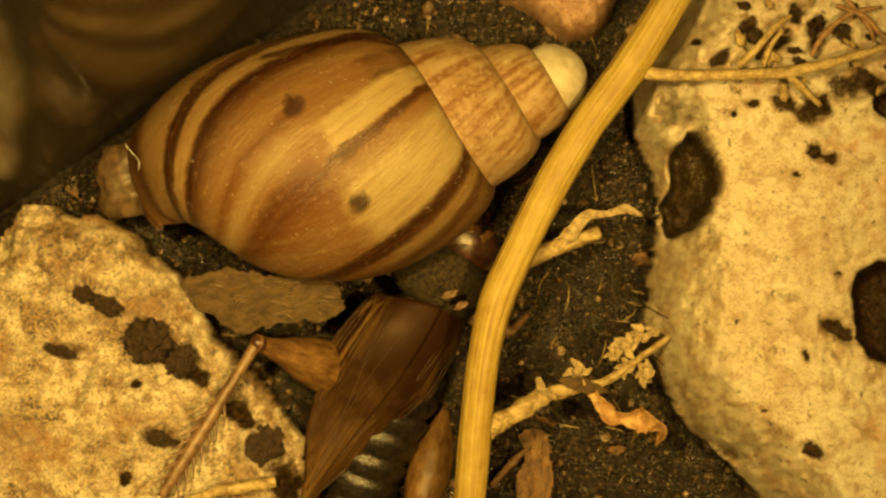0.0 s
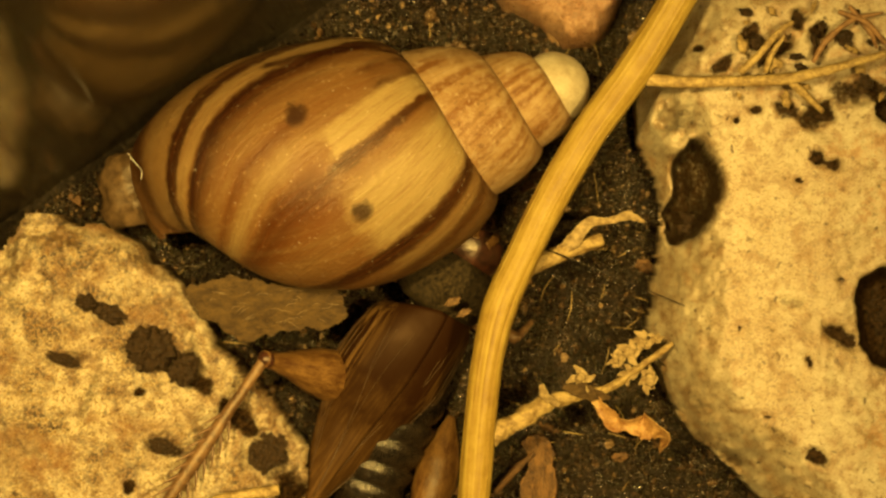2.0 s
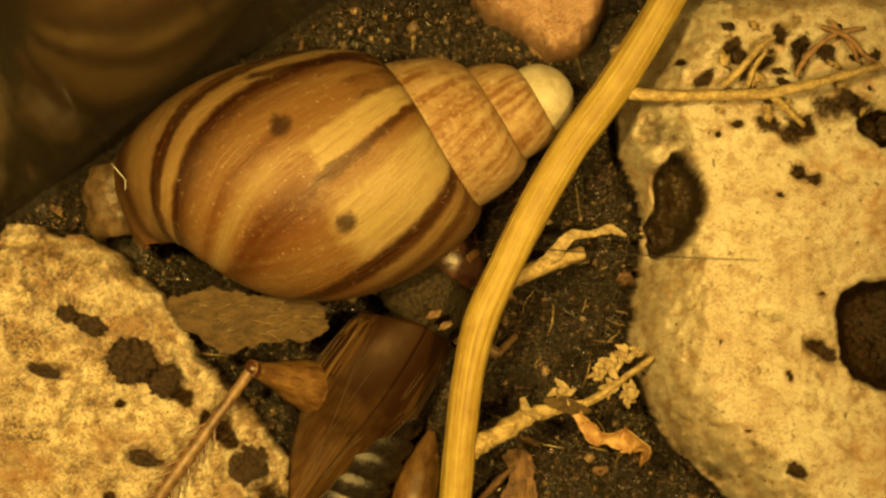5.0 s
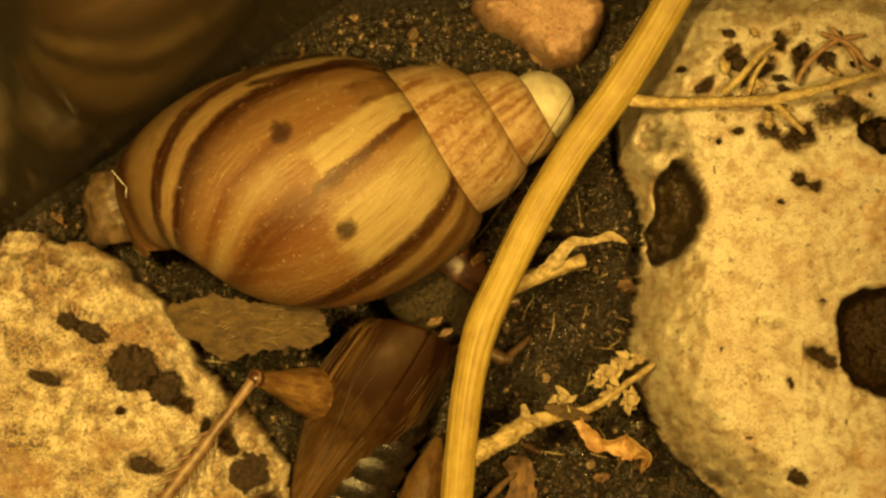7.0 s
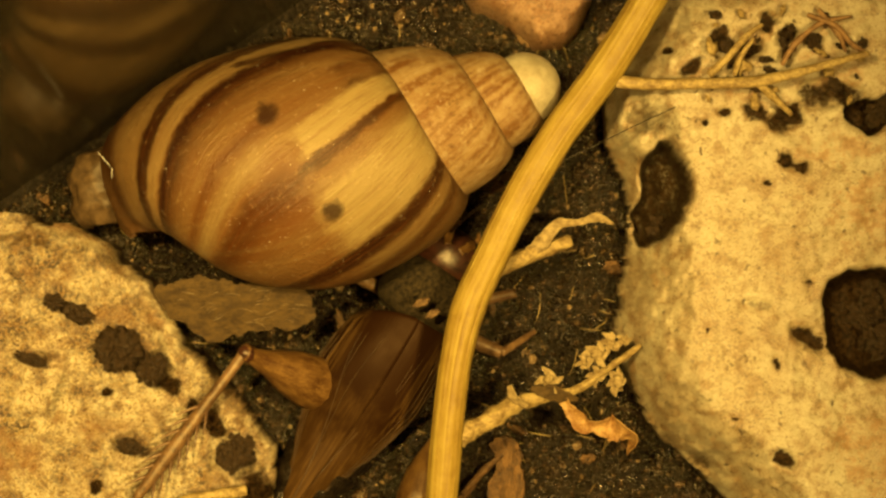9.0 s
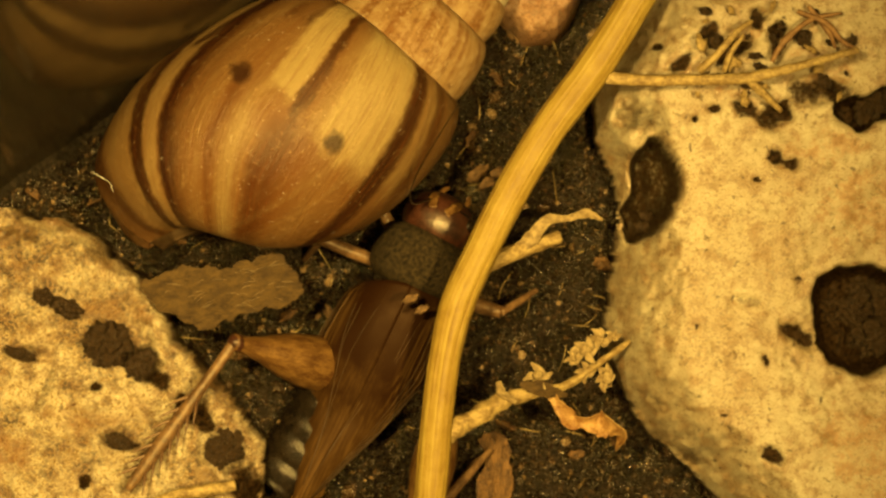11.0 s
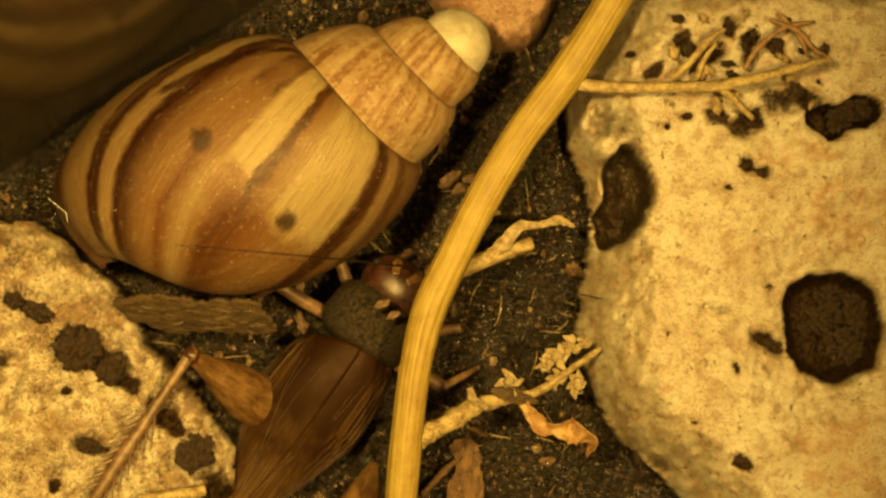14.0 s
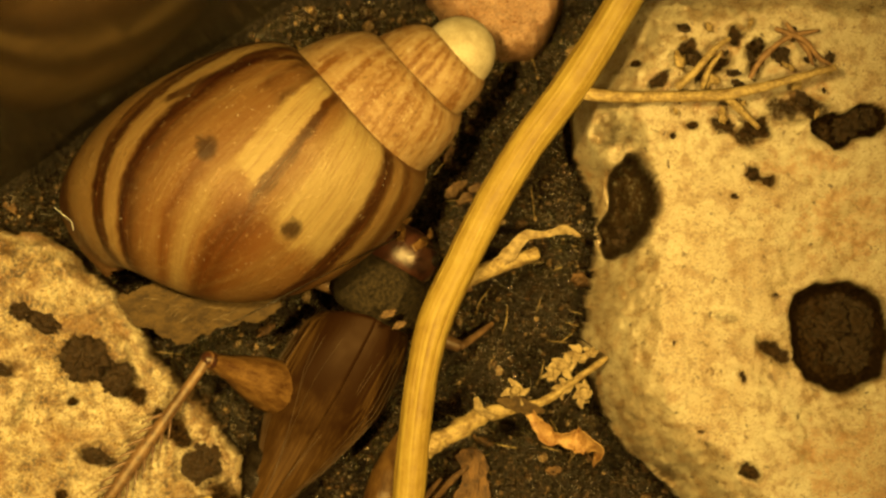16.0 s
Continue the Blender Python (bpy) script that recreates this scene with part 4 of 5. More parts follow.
# crumbs of soil and plant lodged on the rock
dr = random.Random(12)
for i in range(34):
    x, y = dr.uniform(27, 42), dr.uniform(13, 23.5)
    s = dr.uniform(0.25, 0.85)
    dark = dr.random() < 0.65
    me = lump_mesh("soil_grain" if dark else "straw_flake", s, s * dr.uniform(0.4, 0.9), s * 0.5, M_CLUMP if dark else M_TWIG, 300 + i, 0.6, 9, 0.6)
    tagged(part("soil_grain" if dark else "straw_flake", me, m=mm(x, y, 17.2, dr.uniform(-20, 20), dr.uniform(-20, 20), dr.uniform(0, 360))), "dark grain of soil lodged on the rock" if dark else "small flake of dry straw on the rock", "soil grain" if dark else "straw", "grains on the rock")


# ---- loose scraps ----
def plate(name, outline, z_of, thick, material, step=0.35, seed=0, fray=0.25):
    """A thin flat scrap with a ragged outline, bent by z_of(x, y)."""
    poly = closed_path(outline, 70)
    c = poly.mean(0)
    x0, y0 = poly.min(0)
    x1, y1 = poly.max(0)
    X, Y = np.meshgrid(np.arange(x0, x1 + step, step), np.arange(y0, y1 + step, step), indexing="ij")
    d = poly_dist(X, Y, poly) + fray * fbm(X, Y, 0, 1.2, 3, seed)
    keep = d > 0
    cell = keep[:-1, :-1] & keep[1:, :-1] & keep[1:, 1:] & keep[:-1, 1:]
    used = np.zeros(X.shape, bool)
    for a, b in ((0, 0), (1, 0), (1, 1), (0, 1)):
        used[a:a + cell.shape[0], b:b + cell.shape[1]] |= cell
    idx = -np.ones(X.shape, int)
    count = int(used.sum())
    idx[used] = np.arange(count)
    Z = z_of(X, Y) + 0.12 * fbm(X, Y, 0, 1.5, 3, seed + 4)
    up = np.stack([X[used] - c[0], Y[used] - c[1], Z[used] + thick / 2], 1)
    lo = up - np.array([0, 0, thick])
    ci, cj = np.nonzero(cell)
    quads = np.stack([idx[ci, cj], idx[ci + 1, cj], idx[ci + 1, cj + 1], idx[ci, cj + 1]], 1)
    edges = {}
    for q in quads.tolist():
        for a, b in zip(q, q[1:] + q[:1]):
            if (b, a) in edges:
                del edges[(b, a)]
            else:
                edges[(a, b)] = 1
    faces = [tuple(q) for q in quads] + [tuple(int(i) + count for i in q[::-1]) for q in quads] + [(b, a, a + count, b + count) for a, b in edges]
    return mesh_from(name, np.vstack([up, lo]), faces, material), c


bark_poly = [(-25.05, -3.17), (-22.79, -2.53), (-20.37, -1.77), (-17.42, -2.42), (-13.12, -1.77), (-11.07, -1.34), (-10.43, -2.9), (-9.57, -4.78), (-9.25, -5.75), (-10.97, -6.5), (-14.19, -7.04), (-16.34, -7.26), (-18.49, -8.12), (-20.91, -7.36), (-23.33, -5.59)]
bark_mesh, bark_c = plate("leaf_scrap", bark_poly, lambda x, y: 0.018 * (x + 17) ** 2 * 0.3 - 0.02 * (y + 4) ** 2, 0.45, M_BARK, 0.12, 5, 0.38)
leaf_scrap = part("leaf_scrap", bark_mesh, m=mm(bark_c[0], bark_c[1], 11.0))
SCRAP_LEFT = Vector((*(-24.4, -5.59), 11.0))
fr = random.Random(3)
for i in range(34):
    x, y, a, l = fr.uniform(-6.5, 5.5), fr.uniform(-1.7, 1.7), radians(fr.uniform(-35, 35)), fr.uniform(0.6, 1.6)
    z = lambda px, py: 0.0054 * (px + bark_c[0] + 17) ** 2 - 0.02 * (py + bark_c[1] + 4) ** 2 + 0.34
    e = (x + l * math.cos(a), y + l * math.sin(a))
    part("fibre", tube_mesh("fibre", [(x, y, z(x, y)), ((x + e[0]) / 2, (y + e[1]) / 2 + 0.1, z(x, y) + 0.06), (*e, z(*e))], [0.018, 0.026, 0.014], M_FUZZ, n=6, sides=5), leaf_scrap)
tagged(leaf_scrap, "ragged olive-brown scrap of dead leaf", "leaf")

rot_mesh, rot_c = plate("wood_flake", [(7.32, -18.39), (9.28, -17.55), (10.67, -18.95), (10.84, -22.3), (10.12, -25.65), (7.88, -25.65), (7.32, -22.86), (8.16, -20.62)], lambda x, y: 0.1 * np.sin(x * 2), 0.8, M_BROWN, 0.14, 8)
tagged(part("wood_flake", rot_mesh, m=mm(rot_c[0], rot_c[1], 1.4, 4, -6, 0)), "flake of rotting orange-brown wood on soil", "wood")
tagged(part("dry_stalk", tube_mesh("dry_stalk", [(-25.73, -24.14, 13.6), (-21.44, -22.88, 14), (-18.29, -22.38, 13.6), (-15.83, -21.96, 13)], [0.25, 0.55, 0.6, 0.5], M_TWIG, n=30, sides=12, wobble=0.15, seed=30)), "tan broken dry stalk lying on the stone", "stalk")
tagged(part("dry_stalk", tube_mesh("dry_stalk", [(4.79, -23.32, 2.5), (6.74, -21.12, 2.2), (8.72, -19.5, 1.6)], [0.3, 0.4, 0.25], M_BROWN, n=20, sides=10, wobble=0.15, seed=31)), "thin brown stalk half buried in soil", "stalk")
for i, (x, y, z, a, b, c) in enumerate([(*(-33.79, -4.26), 13.4, 0.95, 0.7, 0.9), (*(-31.56, -5.28), 13.2, 1.45, 0.85, 1.0), (*(-27.82, -8.74), 12.4, 2.1, 1.9, 1.6), (*(-24.84, -10.61), 11.8, 1.3, 1.5, 1.0), (*(-35.93, -9.65), 13.5, 1.4, 0.5, 0.5), (*(-26.76, -17.8), 13.0, 1.2, 0.7, 0.5), (*(-17.08, -18.95), 9.5, 1.5, 2.0, 1.0)]):
    tagged(part("soil_clump", lump_mesh("soil_clump", a, b, c, M_CLUMP, 60 + i, 0.3, 34, 0.32), m=mm(x, y, z + 0.45, 0, 0, -20)), "black moist clump of soil stuck on the stone", "soil clump", "soil clumps on the stone")

for i, (x, y, z, a) in enumerate([(*(43.05, -5.39), 8.7, 2.0), (*(45.5, -8.11), 8.6, 2.4), (*(46.59, -4.3), 8.6, 2.1), (*(42.24, -8.65), 8.6, 1.7), (*(40.9, -5.6), 8.6, 1.6), (*(44.0, -3.0), 8.6, 1.5), (*(44.03, 13.91), 13.6, 1.5), (*(45.63, 14.71), 13.4, 1.2), (*(24.0, 2.6), 6.2, 1.5)]):
    tagged(part("soil_clump", lump_mesh("soil_clump", a, a * 0.8, a * 0.6, M_CLUMP, 80 + i, 0.5, 26, 0.35), m=mm(x, y, z, 0, 0, 40 * i)), "black moist clump of soil inside a hole of the rock", "soil clump", "soil clumps in the holes")

# scraps and chips on the soil
r = random.Random(8)
for i in range(46):
    x, y = r.uniform(-42, 42), r.uniform(-24, 24)
    size = r.uniform(0.5, 1.5)
    if not inside(x, y, 2.0):
        continue
    me = lump_mesh("wood_chip", size, size * r.uniform(0.3, 0.6), size * r.uniform(0.12, 0.3), M_CHIP if r.random() < 0.4 else M_BROWN, 100 + i, 0.6, 7, 0.6)
    tagged(part("wood_chip", me, m=mm(x, y, float(ground_height(x, y)) + 0.4, r.uniform(-25, 25), r.uniform(-25, 25), r.uniform(0, 360))), "small chip of rotted wood in the soil", "wood chip", "wood chips in the soil")
for x, y, s in ((8.14, 6.86) + (0.9,), (7.31, 7.86) + (1.1,), (9.11, 7.83) + (0.8,), (0.59, -4.31) + (0.7,), (1.81, -5.27) + (0.6,)):
    z = 5.2 if s > 0.75 else 13.0
    tagged(part("wood_chip", lump_mesh("wood_chip", s, s * 0.5, s * 0.3, M_CHIP, int(s * 50), 0.6, 8, 0.6), m=mm(x, y, z, 10, 15, 30 * s)), "small pale flake of plant debris", "wood chip")


hair_v, hair_f = [], []
for i in range(160):
    x, y, a, l = r.uniform(-42, 42), r.uniform(-24, 24), r.uniform(0, 2 * math.pi), r.uniform(1.0, 3.2)
    if not inside(x, y, 4.0):
        continue
    z = float(ground_height(x, y)) + 0.5
    end = (x + l * math.cos(a), y + l * math.sin(a))
    v, f = tube([(x, y, z), ((x + end[0]) / 2 + r.uniform(-0.4, 0.4), (y + end[1]) / 2, z + r.uniform(0, 0.6)), (*end, float(ground_height(*end)) + 0.3)], [0.05, 0.06, 0.03], n=7, sides=5)
    hair_f += [tuple(k + len(hair_v) for k in face) for face in f]
    hair_v += v
tagged(part("root_hairs", mesh_from("root_hairs", hair_v, hair_f, M_TWIG)), "fine pale root hairs scattered over dark soil", "roots", kind="stuff")


# ---- the cricket ----
def ring(x, cy, cz, ry, rz, n=20, squash=1.0):
    return [(x, cy + ry * math.cos(2 * math.pi * j / n), cz + rz * math.sin(2 * math.pi * j / n) * (squash if math.sin(2 * math.pi * j / n) < 0 else 1)) for j in range(n)]


cricket = new("cricket")
tagged(cricket, "brown field cricket with folded wings beneath the stem", "cricket")

# abdomen of overlapping dark rings
rings = []
for i in range(60):
    f = i / 59
    seg = (f * 9) % 1.0
    rad = (4.9 - 2.0 * f ** 2) * (1.0 - 0.16 * seg ** 3)
    rings.append(ring(-22 * f, -0.9 * min(1, 3 * f), -1.9, rad, rad * 0.75))
v, f = loft(rings)
abdomen = part("abdomen", mesh_from("abdomen", v, f, M_BLACK), cricket, "glossy black ringed abdomen")


WING_HALF = ((0, 0.04, 0.15, 0.33, 0.6, 0.8, 1.0), (4.3, 5.0, 5.5, 5.7, 3.9, 2.1, 0.6))


def wing_point(f, q, side, lift=0.0):
    """A place on a folded wing: f from shoulder to tail, q from the middle of the back to the lower edge of the flank."""
    half = float(np.interp(f, *WING_HALF))
    rise = 4.3 * (0.62 + 0.38 * math.sin(math.pi * min(1.0, f * 1.4 + 0.18))) * (1 - 0.30 * f)
    a = -0.22 + q * (2.15 - 0.45 * f)
    y = (half + lift) * math.sin(a)
    z = -0.4 - 0.6 * f + (rise + lift) * math.cos(a) + (0.16 if side > 0 else 0.0)
    return (0.9 - 24.3 * f - (0.25 * side * y + 0.05 * y * y) * (1 - f) ** 3, side * y, z)


def wing_mesh(side):
    """One folded forewing, rounded over the back and down the flank, tapering to the rear."""
    n, k = 60, 30
    rings = []
    for i in range(n):
        f = i / (n - 1)
        top = [wing_point(f, j / (k - 1), side, 0.10 * float(vnoise(f * 5, j * 0.16, side, 5))) for j in range(k)]
        low = [wing_point(f, j / (k - 1), side, -0.18) for j in range(k)]
        rings.append(top + low[::-1])
    v, f = loft(rings)
    return mesh_from("wing", v, f, M_WING)


wings = {s: part("wing", wing_mesh(s), cricket, "satin brown veined wing") for s in (1, -1)}
for side in (-1, 1):
    wing = wings[side]
    for i in range(5):
        q0 = 0.56 + 0.08 * i
        pts = [wing_point(f, q0 + (0.30 - 0.02 * i) * (1 - q0) * f, side, 0.03) for f in np.linspace(0.08 + 0.03 * (i % 3), 0.96 - 0.03 * (i % 4), 9)]
        part("vein", tube_mesh("vein", pts, [0.02, 0.035, 0.03, 0.02], M_VEIN, n=30, sides=6), wing)
    for i in range(3):
        q0 = 0.16 + 0.09 * i
        pts = [wing_point(f, q0 + 0.1 * math.sin(3 * f + i), side, 0.02) for f in np.linspace(0.12, 0.9, 9)]
        part("vein", tube_mesh("vein", pts, [0.02, 0.03, 0.02], M_VEIN, n=30, sides=6), wing)
# hind-wing tails
for s in (-1, 1):
    part("wing_tail", strip("wing_tail", [(-19, 0.8 * s, -0.6), (-23, 0.7 * s, -0.6), (-28, 0.4 * s, -0.8)], [0.9, 0.9, 0.15], [0, 10 * s, 0], M_WING, 0.2, 30, 6, -0.4, 3), cricket, "rolled brown hind-wing tip")

rings = []
for f in np.linspace(0, 1, 22):
    swell = (1 - abs(2 * f - 1) ** 3.5) ** 0.5
    rings.append(ring(0.2 + 6.4 * f, 0, -0.2, 0.6 + (4.3 - 0.5 * f) * (0.25 + 0.75 * swell), 0.5 + 3.6 * (0.25 + 0.75 * swell), 28))
v, f = loft(rings)
part("pronotum", mesh_from("pronotum", v, f, simple_mat("dark_velvet_chitin", (0.003, 0.002, 0.001), (0.045, 0.028, 0.010), 0.35, 0.65, 0.0008, (1, 1, 1), 0.15)), cricket, "dark brown neck shield")
head = part("head", lump_mesh("head", 2.9, 3.7, 3.2, M_HEAD, 4, 0.03, 20), cricket, "dark red-brown rounded head", mm(7.6, 0, -0.4))
for s in (-1, 1):
    part("eye", lump_mesh("eye", 0.75, 0.65, 0.9, M_BLACK, 2, 0.02, 12), head, "glossy dark eye", mm(0.9, 2.9 * s, 0.9))
    part("palp", tube_mesh("palp", [(1.6, 1.0 * s, -1.6), (2.9, 1.4 * s, -2.0), (3.6, 1.1 * s, -2.8)], [0.35, 0.3, 0.2], M_FEMUR, n=12, sides=8), head)
    part("cheek_band", strip("cheek_band", [(1.0, 0.7 * s, 3.05), (2.0, 1.2 * s, 2.2), (2.55, 1.3 * s, 1.0)], [0.35, 0.45, 0.25], [0, 0, 0], M_FEMUR, 0.15, 14, 4, 0.1, 5), head, "reddish curved face marking")


def limb(name, a, b, radii, material, parent, label="", seed=0, bend=(0, 0, 0), sides=14, root=0.0):
    """A leg joint from a to b; its origin lies at a, and it points along its own x."""
    a, b = Vector(a), Vector(b)
    length = (b - a).length
    pts = [(length * q - root * (1 - q), bend[1] * math.sin(math.pi * q), bend[2] * math.sin(math.pi * q)) for q in np.linspace(0, 1, 5)]
    me = tube_mesh(name, pts, radii, material, n=40, sides=sides, wobble=0.05, seed=seed)
    m = Matrix.Translation(a * MM) @ (b - a).to_track_quat("X", "Z").to_matrix().to_4x4()
    return part(name, me, parent, label, m)


HIP = (-9.4, 1.6, -2.9)
KNEE0 = (-9.4, 15.6, -0.6)
hind_femur = limb("hind_femur", HIP, KNEE0, [1.0, 1.5, 2.0, 2.4, 2.65, 2.6, 2.35, 1.9, 1.35, 0.9, 0.8], M_FEMUR, cricket, "thick amber hind thigh", 4, root=5.0)
part("knee", lump_mesh("knee", 0.95, 0.85, 0.9, M_HEAD, 9, 0.05, 12), hind_femur, "dark red knee joint", mm(13.7, 0, 0))
hind_tibia = limb("hind_tibia", (0, 0, 0), (17.0, 0, 0), [0.55, 0.5, 0.55, 0.7, 0.75, 0.65, 0.4], M_TIBIA, cricket, "spined brown hind shin", 6)
for i in range(7):
    for s in (-1, 1):
        part("spine", tube_mesh("spine", [(0, 0, 0), (0.9, 0.6 * s, 0.35), (2.0, 1.2 * s, 0.45)], [0.2, 0.15, 0.04], M_DARKLEG, n=8, sides=6), hind_tibia, "", mm(6.5 + 1.35 * i, 0.35 * s, 0.15))
limb("hind_femur", (-7.5, -8.3, -2.6), (-20.0, -11.7, 0.4), [0.4, 1.3, 2.0, 2.2, 2.0, 1.5, 0.8], M_FEMUR, cricket, "thick amber hind thigh", 5)
limb("hind_tibia", (-20.0, -11.7, 0.4), (-10.0, -14.0, -5.0), [0.5, 0.55, 0.5, 0.4, 0.3], M_TIBIA, cricket, "spined brown hind shin", 8)
limb("middle_leg", (1.5, -3.6, -1.5), (2.5, -9.3, -1.2), [0.7, 0.8, 0.75, 0.6], M_TIBIA, cricket, "", 9)
limb("middle_leg", (1.5, 3.6, -1.5), (1.0, 9.5, 0.8), [0.6, 0.7, 0.65, 0.5], M_TIBIA, cricket, "", 10)
limb("middle_shin", (1.0, 9.5, 0.8), (-1.6, 11.2, -4.4), [0.45, 0.4, 0.35, 0.3], M_TIBIA, cricket, "", 11)
limb("middle_shin", (2.5, -9.3, -1.2), (6.0, -11.0, -5.0), [0.4, 0.4, 0.35, 0.25], M_TIBIA, cricket, "", 14)
limb("front_leg", (4.5, 3.4, -2.0), (7.5, 7.6, -1.0), [0.6, 0.65, 0.55, 0.45], M_TIBIA, cricket, "", 12)
limb("front_leg", (4.5, -3.4, -2.0), (8.2, -7.4, -1.5), [0.6, 0.65, 0.55, 0.45], M_TIBIA, cricket, "", 13)


def antenna():
    pts = [(0, 0, 0), (5, 0.5, 5.0), (13, 0.3, 7.0), (22, -0.3, 4.5), (30, -1.0, 0)]
    return tube_mesh("antenna", pts, [0.12, 0.085, 0.065, 0.05, 0.035], M_BLACK, n=50, sides=8)


antenna_a = part("antenna", antenna(), cricket, "long thin dark antenna", mm(9.5, 1.2, 1.2))
antenna_b = part("antenna", antenna(), cricket, "long thin dark antenna", mm(9.5, -1.2, 1.2))


# ---- movement ----
SHELL_ROWS = [
    (0, -8.76, 8.46, 1.5, 0.3, 21.6),
    (1, -8.76, 8.46, 1.5, 0.3, 21.6),
    (1.5, -8.76, 8.80, 1.5, 0.3, 21.6),
    (2, -8.76, 8.36, 1.5, 0.3, 21.6),
    (2.5, -9.06, 8.55, 1.5, 0.3, 21.6),
    (3, -8.74, 8.46, 1.5, 0.3, 21.6),
    (4, -8.56, 8.48, 1.5, 0.3, 21.6),
    (9.2, -8.60, 8.46, 1.5, 0.3, 21.6),
    (10.2, -8.75, 10.40, -0.8, 2.0, 30.5),
    (11.3, -8.73, 12.73, -3.3, 3.8, 41.2),
    (11.4, -9.66, 9.24, 7.0, -6.4, 33.6),
    (11.5, -9.68, 9.28, 7.2, -6.5, 33.9),
    (11.6, -9.42, 10.42, 3.1, -3.1, 38.0),
    (11.8, -9.60, 9.20, 8.6, -7.2, 33.5),
    (12, -9.72, 9.24, 7.4, -6.6, 33.4),
    (12.5, -9.70, 9.38, 7.4, -6.6, 33.4),
    (13, -9.70, 9.18, 7.4, -6.6, 33.4),
    (13.5, -9.86, 9.56, 7.4, -6.6, 33.4),
    (14, -9.72, 8.92, 7.4, -6.6, 33.4),
    (14.5, -9.72, 9.02, 7.4, -6.6, 33.4),
    (15.5, -9.72, 8.98, 7.4, -6.6, 33.4),
    (16, -9.76, 9.12, 7.4, -6.6, 33.4),
]
# seconds, place of the front of the wings, heading, roll, pitch
CRICKET_ROWS = [
    (0.0, *(-2.01, -5.69), 5.0, 57.5, 14, 0), (0.5, *(-1.95, -5.69), 5.0, 57.5, 14, 0), (1.0, *(-1.84, -5.69), 5.0, 57.5, 14, 0), (1.5, *(-1.68, -5.42), 5.2, 57.8, 14, 0), (2.0, *(-1.73, -5.58), 5.0, 57.5, 14, 0), (3.0, *(-1.84, -5.64), 5.0, 57.5, 13, 0),
    (4.0, *(-1.84, -5.64), 5.0, 57.3, 12, 0), (6.5, *(-1.63, -5.53), 5.0, 57.0, 10, 0), (7.0, *(-1.41, -5.42), 5.0, 57.0, 8, 0), (7.7, *(-1.19, -5.64), 5.0, 57.0, 4, 0), (8.4, *(-0.81, -6.18), 4.9, 57.5, 0, 0), (9.2, *(-0.65, -6.5), 4.9, 58.0, -3, 0),
    (10.2, *(-0.22, -4.39), 5.0, 61.0, -6, 0), (11.3, *(0, -3.85), 5.2, 64.0, -10, 0), (11.5, *(-0.05, -4.07), 5.2, 63.5, -10, 0), (11.6, *(-0.27, -4.5), 5.2, 63.0, -10, 0), (11.8, *(-0.33, -5.47), 5.0, 61.5, -10, 0), (12.5, *(-0.22, -5.37), 5.0, 61.0, -9, 0), (13.4, *(-0.33, -5.58), 5.0, 60.5, -8, 0),
    (13.7, *(-0.43, -5.8), 5.0, 60.0, -7, 0), (13.8, *(-1.03, -6.5), 5.0, 58.5, -6, 0), (14.0, *(-2.38, -9.05), 5.0, 54.5, -4, 0), (14.5, *(-2.22, -8.67), 5.0, 55.5, -4, 0), (15.0, *(-1.9, -6.78), 5.0, 58.0, -3, 0), (15.5, *(-1.79, -6.02), 5.0, 59.5, -2, 0), (16.0, *(-1.63, -5.37), 5.0, 61.5, -2, 0),
]
# the planted hind leg: seconds, knee
KNEES = [(0.0, *(-17.54, -8.85), 13.0), (1.0, *(-17.27, -9.59), 13.0), (2.0, *(-17.11, -9.65), 13.0), (4.0, *(-16.63, -9.38), 13.0), (7.0, *(-16.31, -9.65), 13.0), (9.2, *(-15.99, -9.01), 13.0), (11.3, *(-15.94, -8.48), 13.0), (12.5, *(-16.04, -8.58), 13.0), (13.7, *(-16.1, -8.58), 13.0), (14.0, *(-17.38, -9.22), 13.0), (14.5, *(-17.22, -9.11), 13.0), (15.0, *(-16.74, -8.69), 13.0), (16.0, *(-16.31, -8.69), 13.0)]
FOOT = (*(-26.49, -23.3), 14.6)
# antenna tips in the place: seconds, x, y, z
TIP_A = [(0.0, *(15.15, -3.24), 6.0), (3.0, *(16.11, -1.03), 8.0), (3.3, *(21.33, 5.69), 22.0), (3.6, *(22.97, 7.23), 22.0), (3.9, *(16.65, 0.05), 12.0), (4.2, *(16.11, 0.05), 10.0), (6.1, *(25.95, 9.79), 22.0), (6.3, *(26.2, 11.08), 22.0), (6.6, *(20.13, 16.32), 24.0), (7.0, *(12.34, 17.5), 28.0), (7.3, *(15.31, 10.91), 12.0), (9.2, *(15.31, 9.36), 10.0), (11.3, *(4.77, 18.94), 31.0), (11.8, *(-11.88, 12.97), 29.5), (12.0, *(-13.37, 8.25), 29.5), (12.3, *(-16.35, 8.25), 29.5), (12.6, *(-11.98, -0.3), 29.0), (13.0, *(-7.61, -2.06), 14.0), (13.8, *(-7.61, -1.53), 14.0), (14.1, *(-15.18, 0.55), 28.0), (14.4, *(-16.88, 1.55), 29.0), (14.8, *(-9.52, -1.5), 20.0), (16.0, *(-6.55, -1.53), 13.0)]
TIP_B = [(0.0, *(15.27, -6.58), 4.0), (4.2, *(14.72, -5.48), 4.0), (9.2, *(15.27, -7.69), 4.0), (11.3, *(16.31, -4.35), 5.0), (12.5, *(15.21, -3.25), 5.0), (14.4, *(15.76, -3.25), 5.0), (16.0, *(15.21, -4.35), 5.0)]


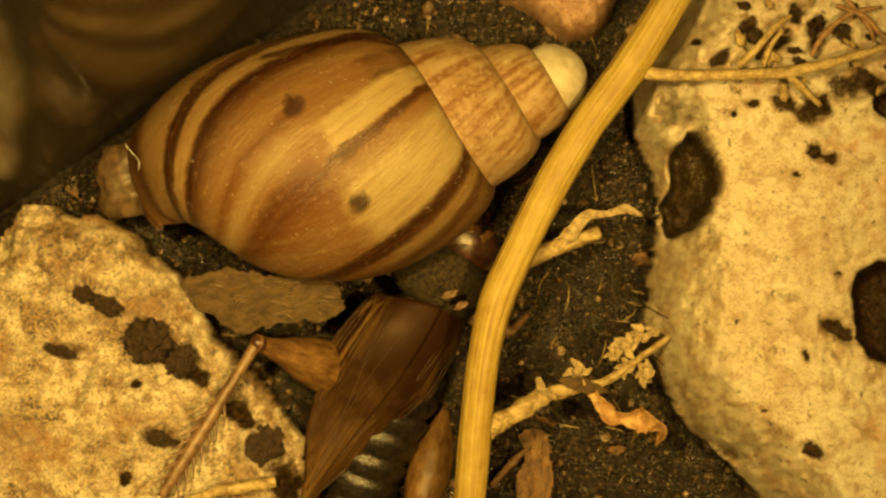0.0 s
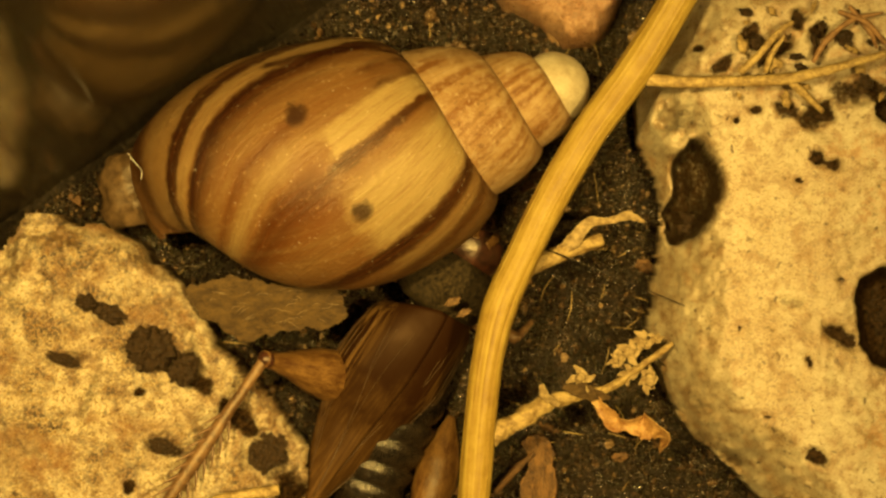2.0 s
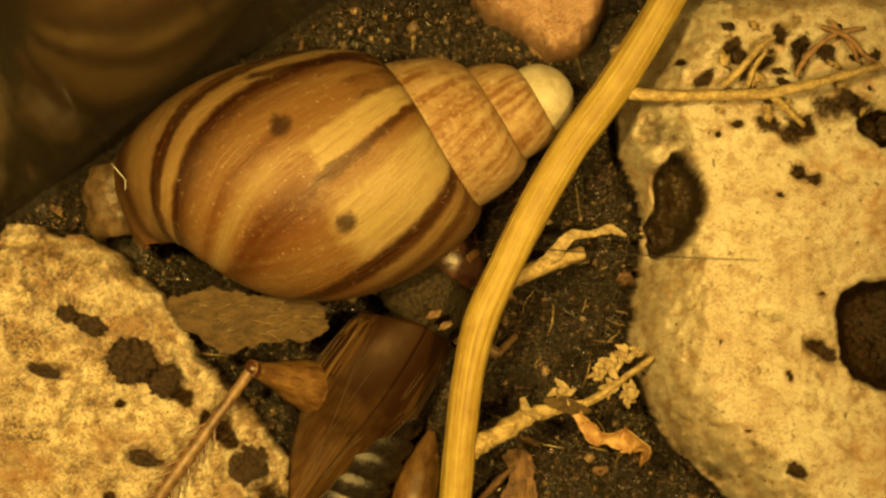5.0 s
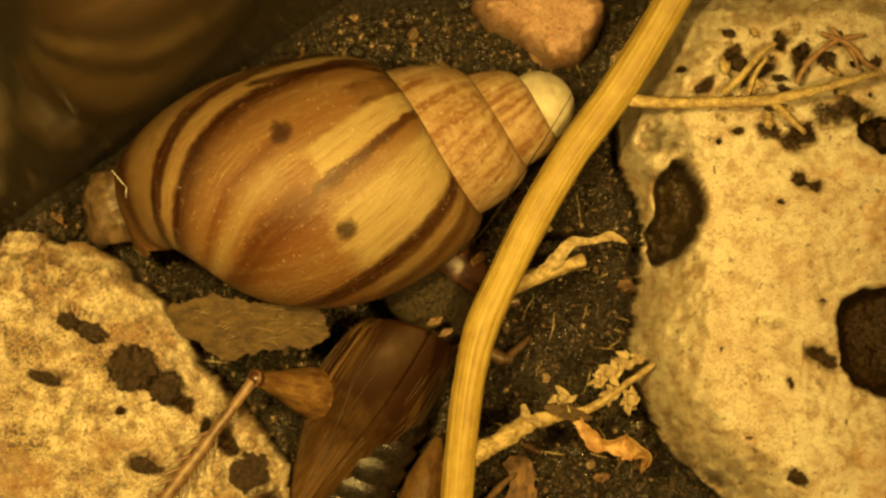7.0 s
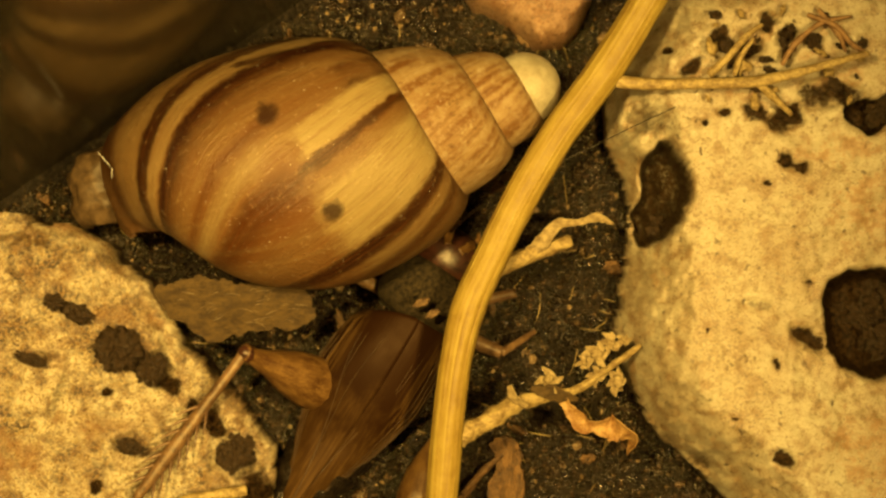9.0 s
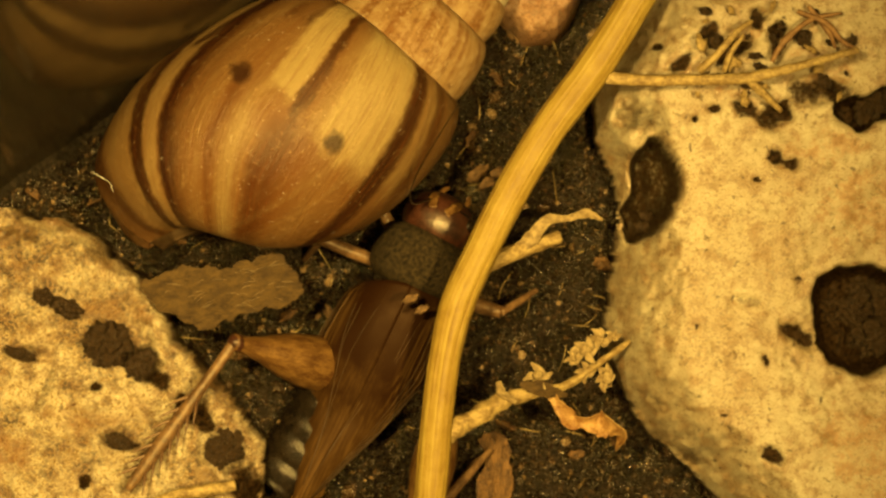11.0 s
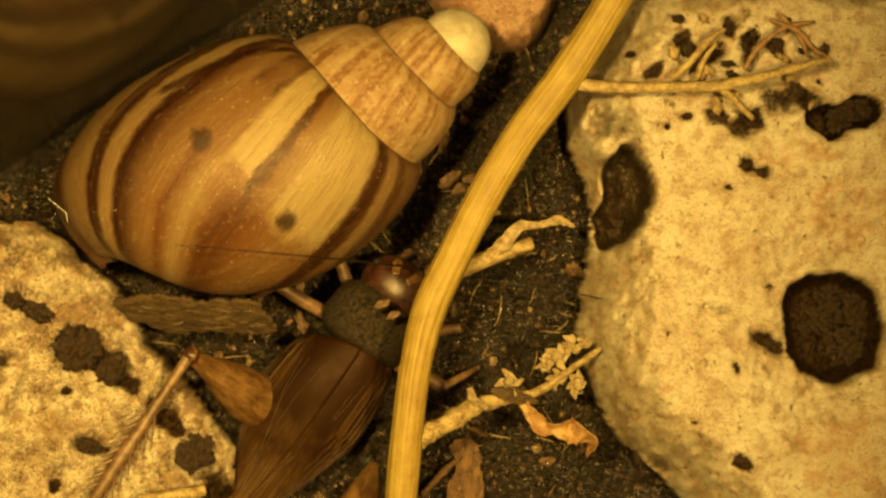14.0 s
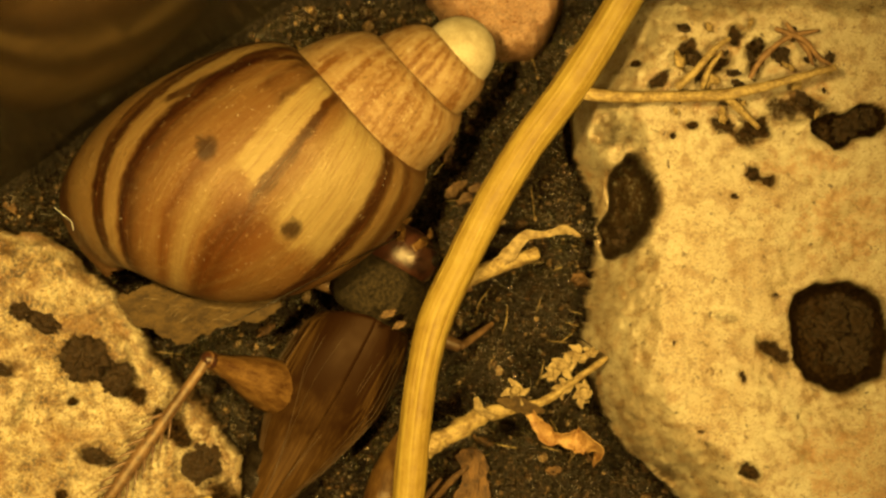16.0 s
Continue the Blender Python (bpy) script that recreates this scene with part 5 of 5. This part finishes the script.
def between(rows, t):
    for a, b in zip(rows, rows[1:]):
        if a[0] <= t <= b[0]:
            f = (t - a[0]) / (b[0] - a[0])
            return [p + (q - p) * f for p, q in zip(a[1:], b[1:])]
    return list(rows[-1][1:])


def motions():
    home = mm(bark_c[0], bark_c[1], 11.0)
    pivot = Matrix.Translation(SCRAP_LEFT * MM)
    walk(leaf_scrap, [(t, pivot @ pose(0, 0, 0, tilt, 0, turn) @ pivot.inverted() @ home) for t, turn, tilt in ((0, 0, 0), (9.2, 0, 0), (10.2, 3, 0), (11.3, 8, 0), (13.7, 8, 2), (13.8, 6, 15), (14.0, -4, 52), (14.5, -3, 50), (14.8, 3, 25), (15.1, 7, 5), (16.0, 8, 0))])
    walk(main_shell, [(t, mm(x + 0.15, y - 0.25, 13.0, rx, ry, rz)) for t, x, y, rx, ry, rz in SHELL_ROWS])

    foot = [o for o in main_shell.children if o.name.startswith("foot")][0]
    walk(foot, [(t, mm(x, y, z, 0, 0, 12)) for t, x, y, z in ((0, -20.0, 6.2, -5.0), (9.2, -20.0, 6.2, -5.0), (11.3, -14.5, 3.0, -5.5), (16, -14.5, 3.0, -5.5))])

    def body(t):
        x, y, z, heading, roll, pitch = between(CRICKET_ROWS, t)
        return pose(x * MM, y * MM, z * MM, 0, 0, heading) @ pose(0, 0, 0, roll, pitch, 0)

    walk(cricket, [(row[0], body(row[0])) for row in CRICKET_ROWS])
    times = sorted({row[0] for row in CRICKET_ROWS} | {row[0] for row in KNEES})

    def aim(start, goal):
        return Matrix.Translation(start) @ (goal - start).to_track_quat("X", "Z").to_matrix().to_4x4()

    thigh, shin = [], []
    for t in times:
        inv = body(t).inverted()
        knee = inv @ (Vector(between(KNEES, t)) * MM)
        foot = inv @ (Vector(FOOT) * MM)
        hip = Vector(HIP) * MM
        back = (knee - hip).normalized() * 0.0140
        thigh.append((t, aim(knee - back, knee)))
        shin.append((t, aim(knee, foot)))
    walk(abdomen, [(t, mm(-1.0, 0, 0, 0, 0, a)) for t, a in ((0, 13), (6.5, 12), (7.5, 8), (8.5, -1), (9.2, -4), (11.3, -11), (13.7, -10), (14.2, -6), (16, -5))])
    walk(hind_femur, thigh)
    walk(hind_tibia, shin)
    for ob, tips, side in ((antenna_a, TIP_A, 1.2), (antenna_b, TIP_B, -1.2)):
        rows = []
        for t in sorted({row[0] for row in tips} | {row[0] for row in CRICKET_ROWS}):
            tip = body(t).inverted() @ (Vector(between(tips, t)) * MM)
            rows.append((t, aim(Vector((9.5, side, 1.2)) * MM, tip)))
        walk(ob, rows)


motions()
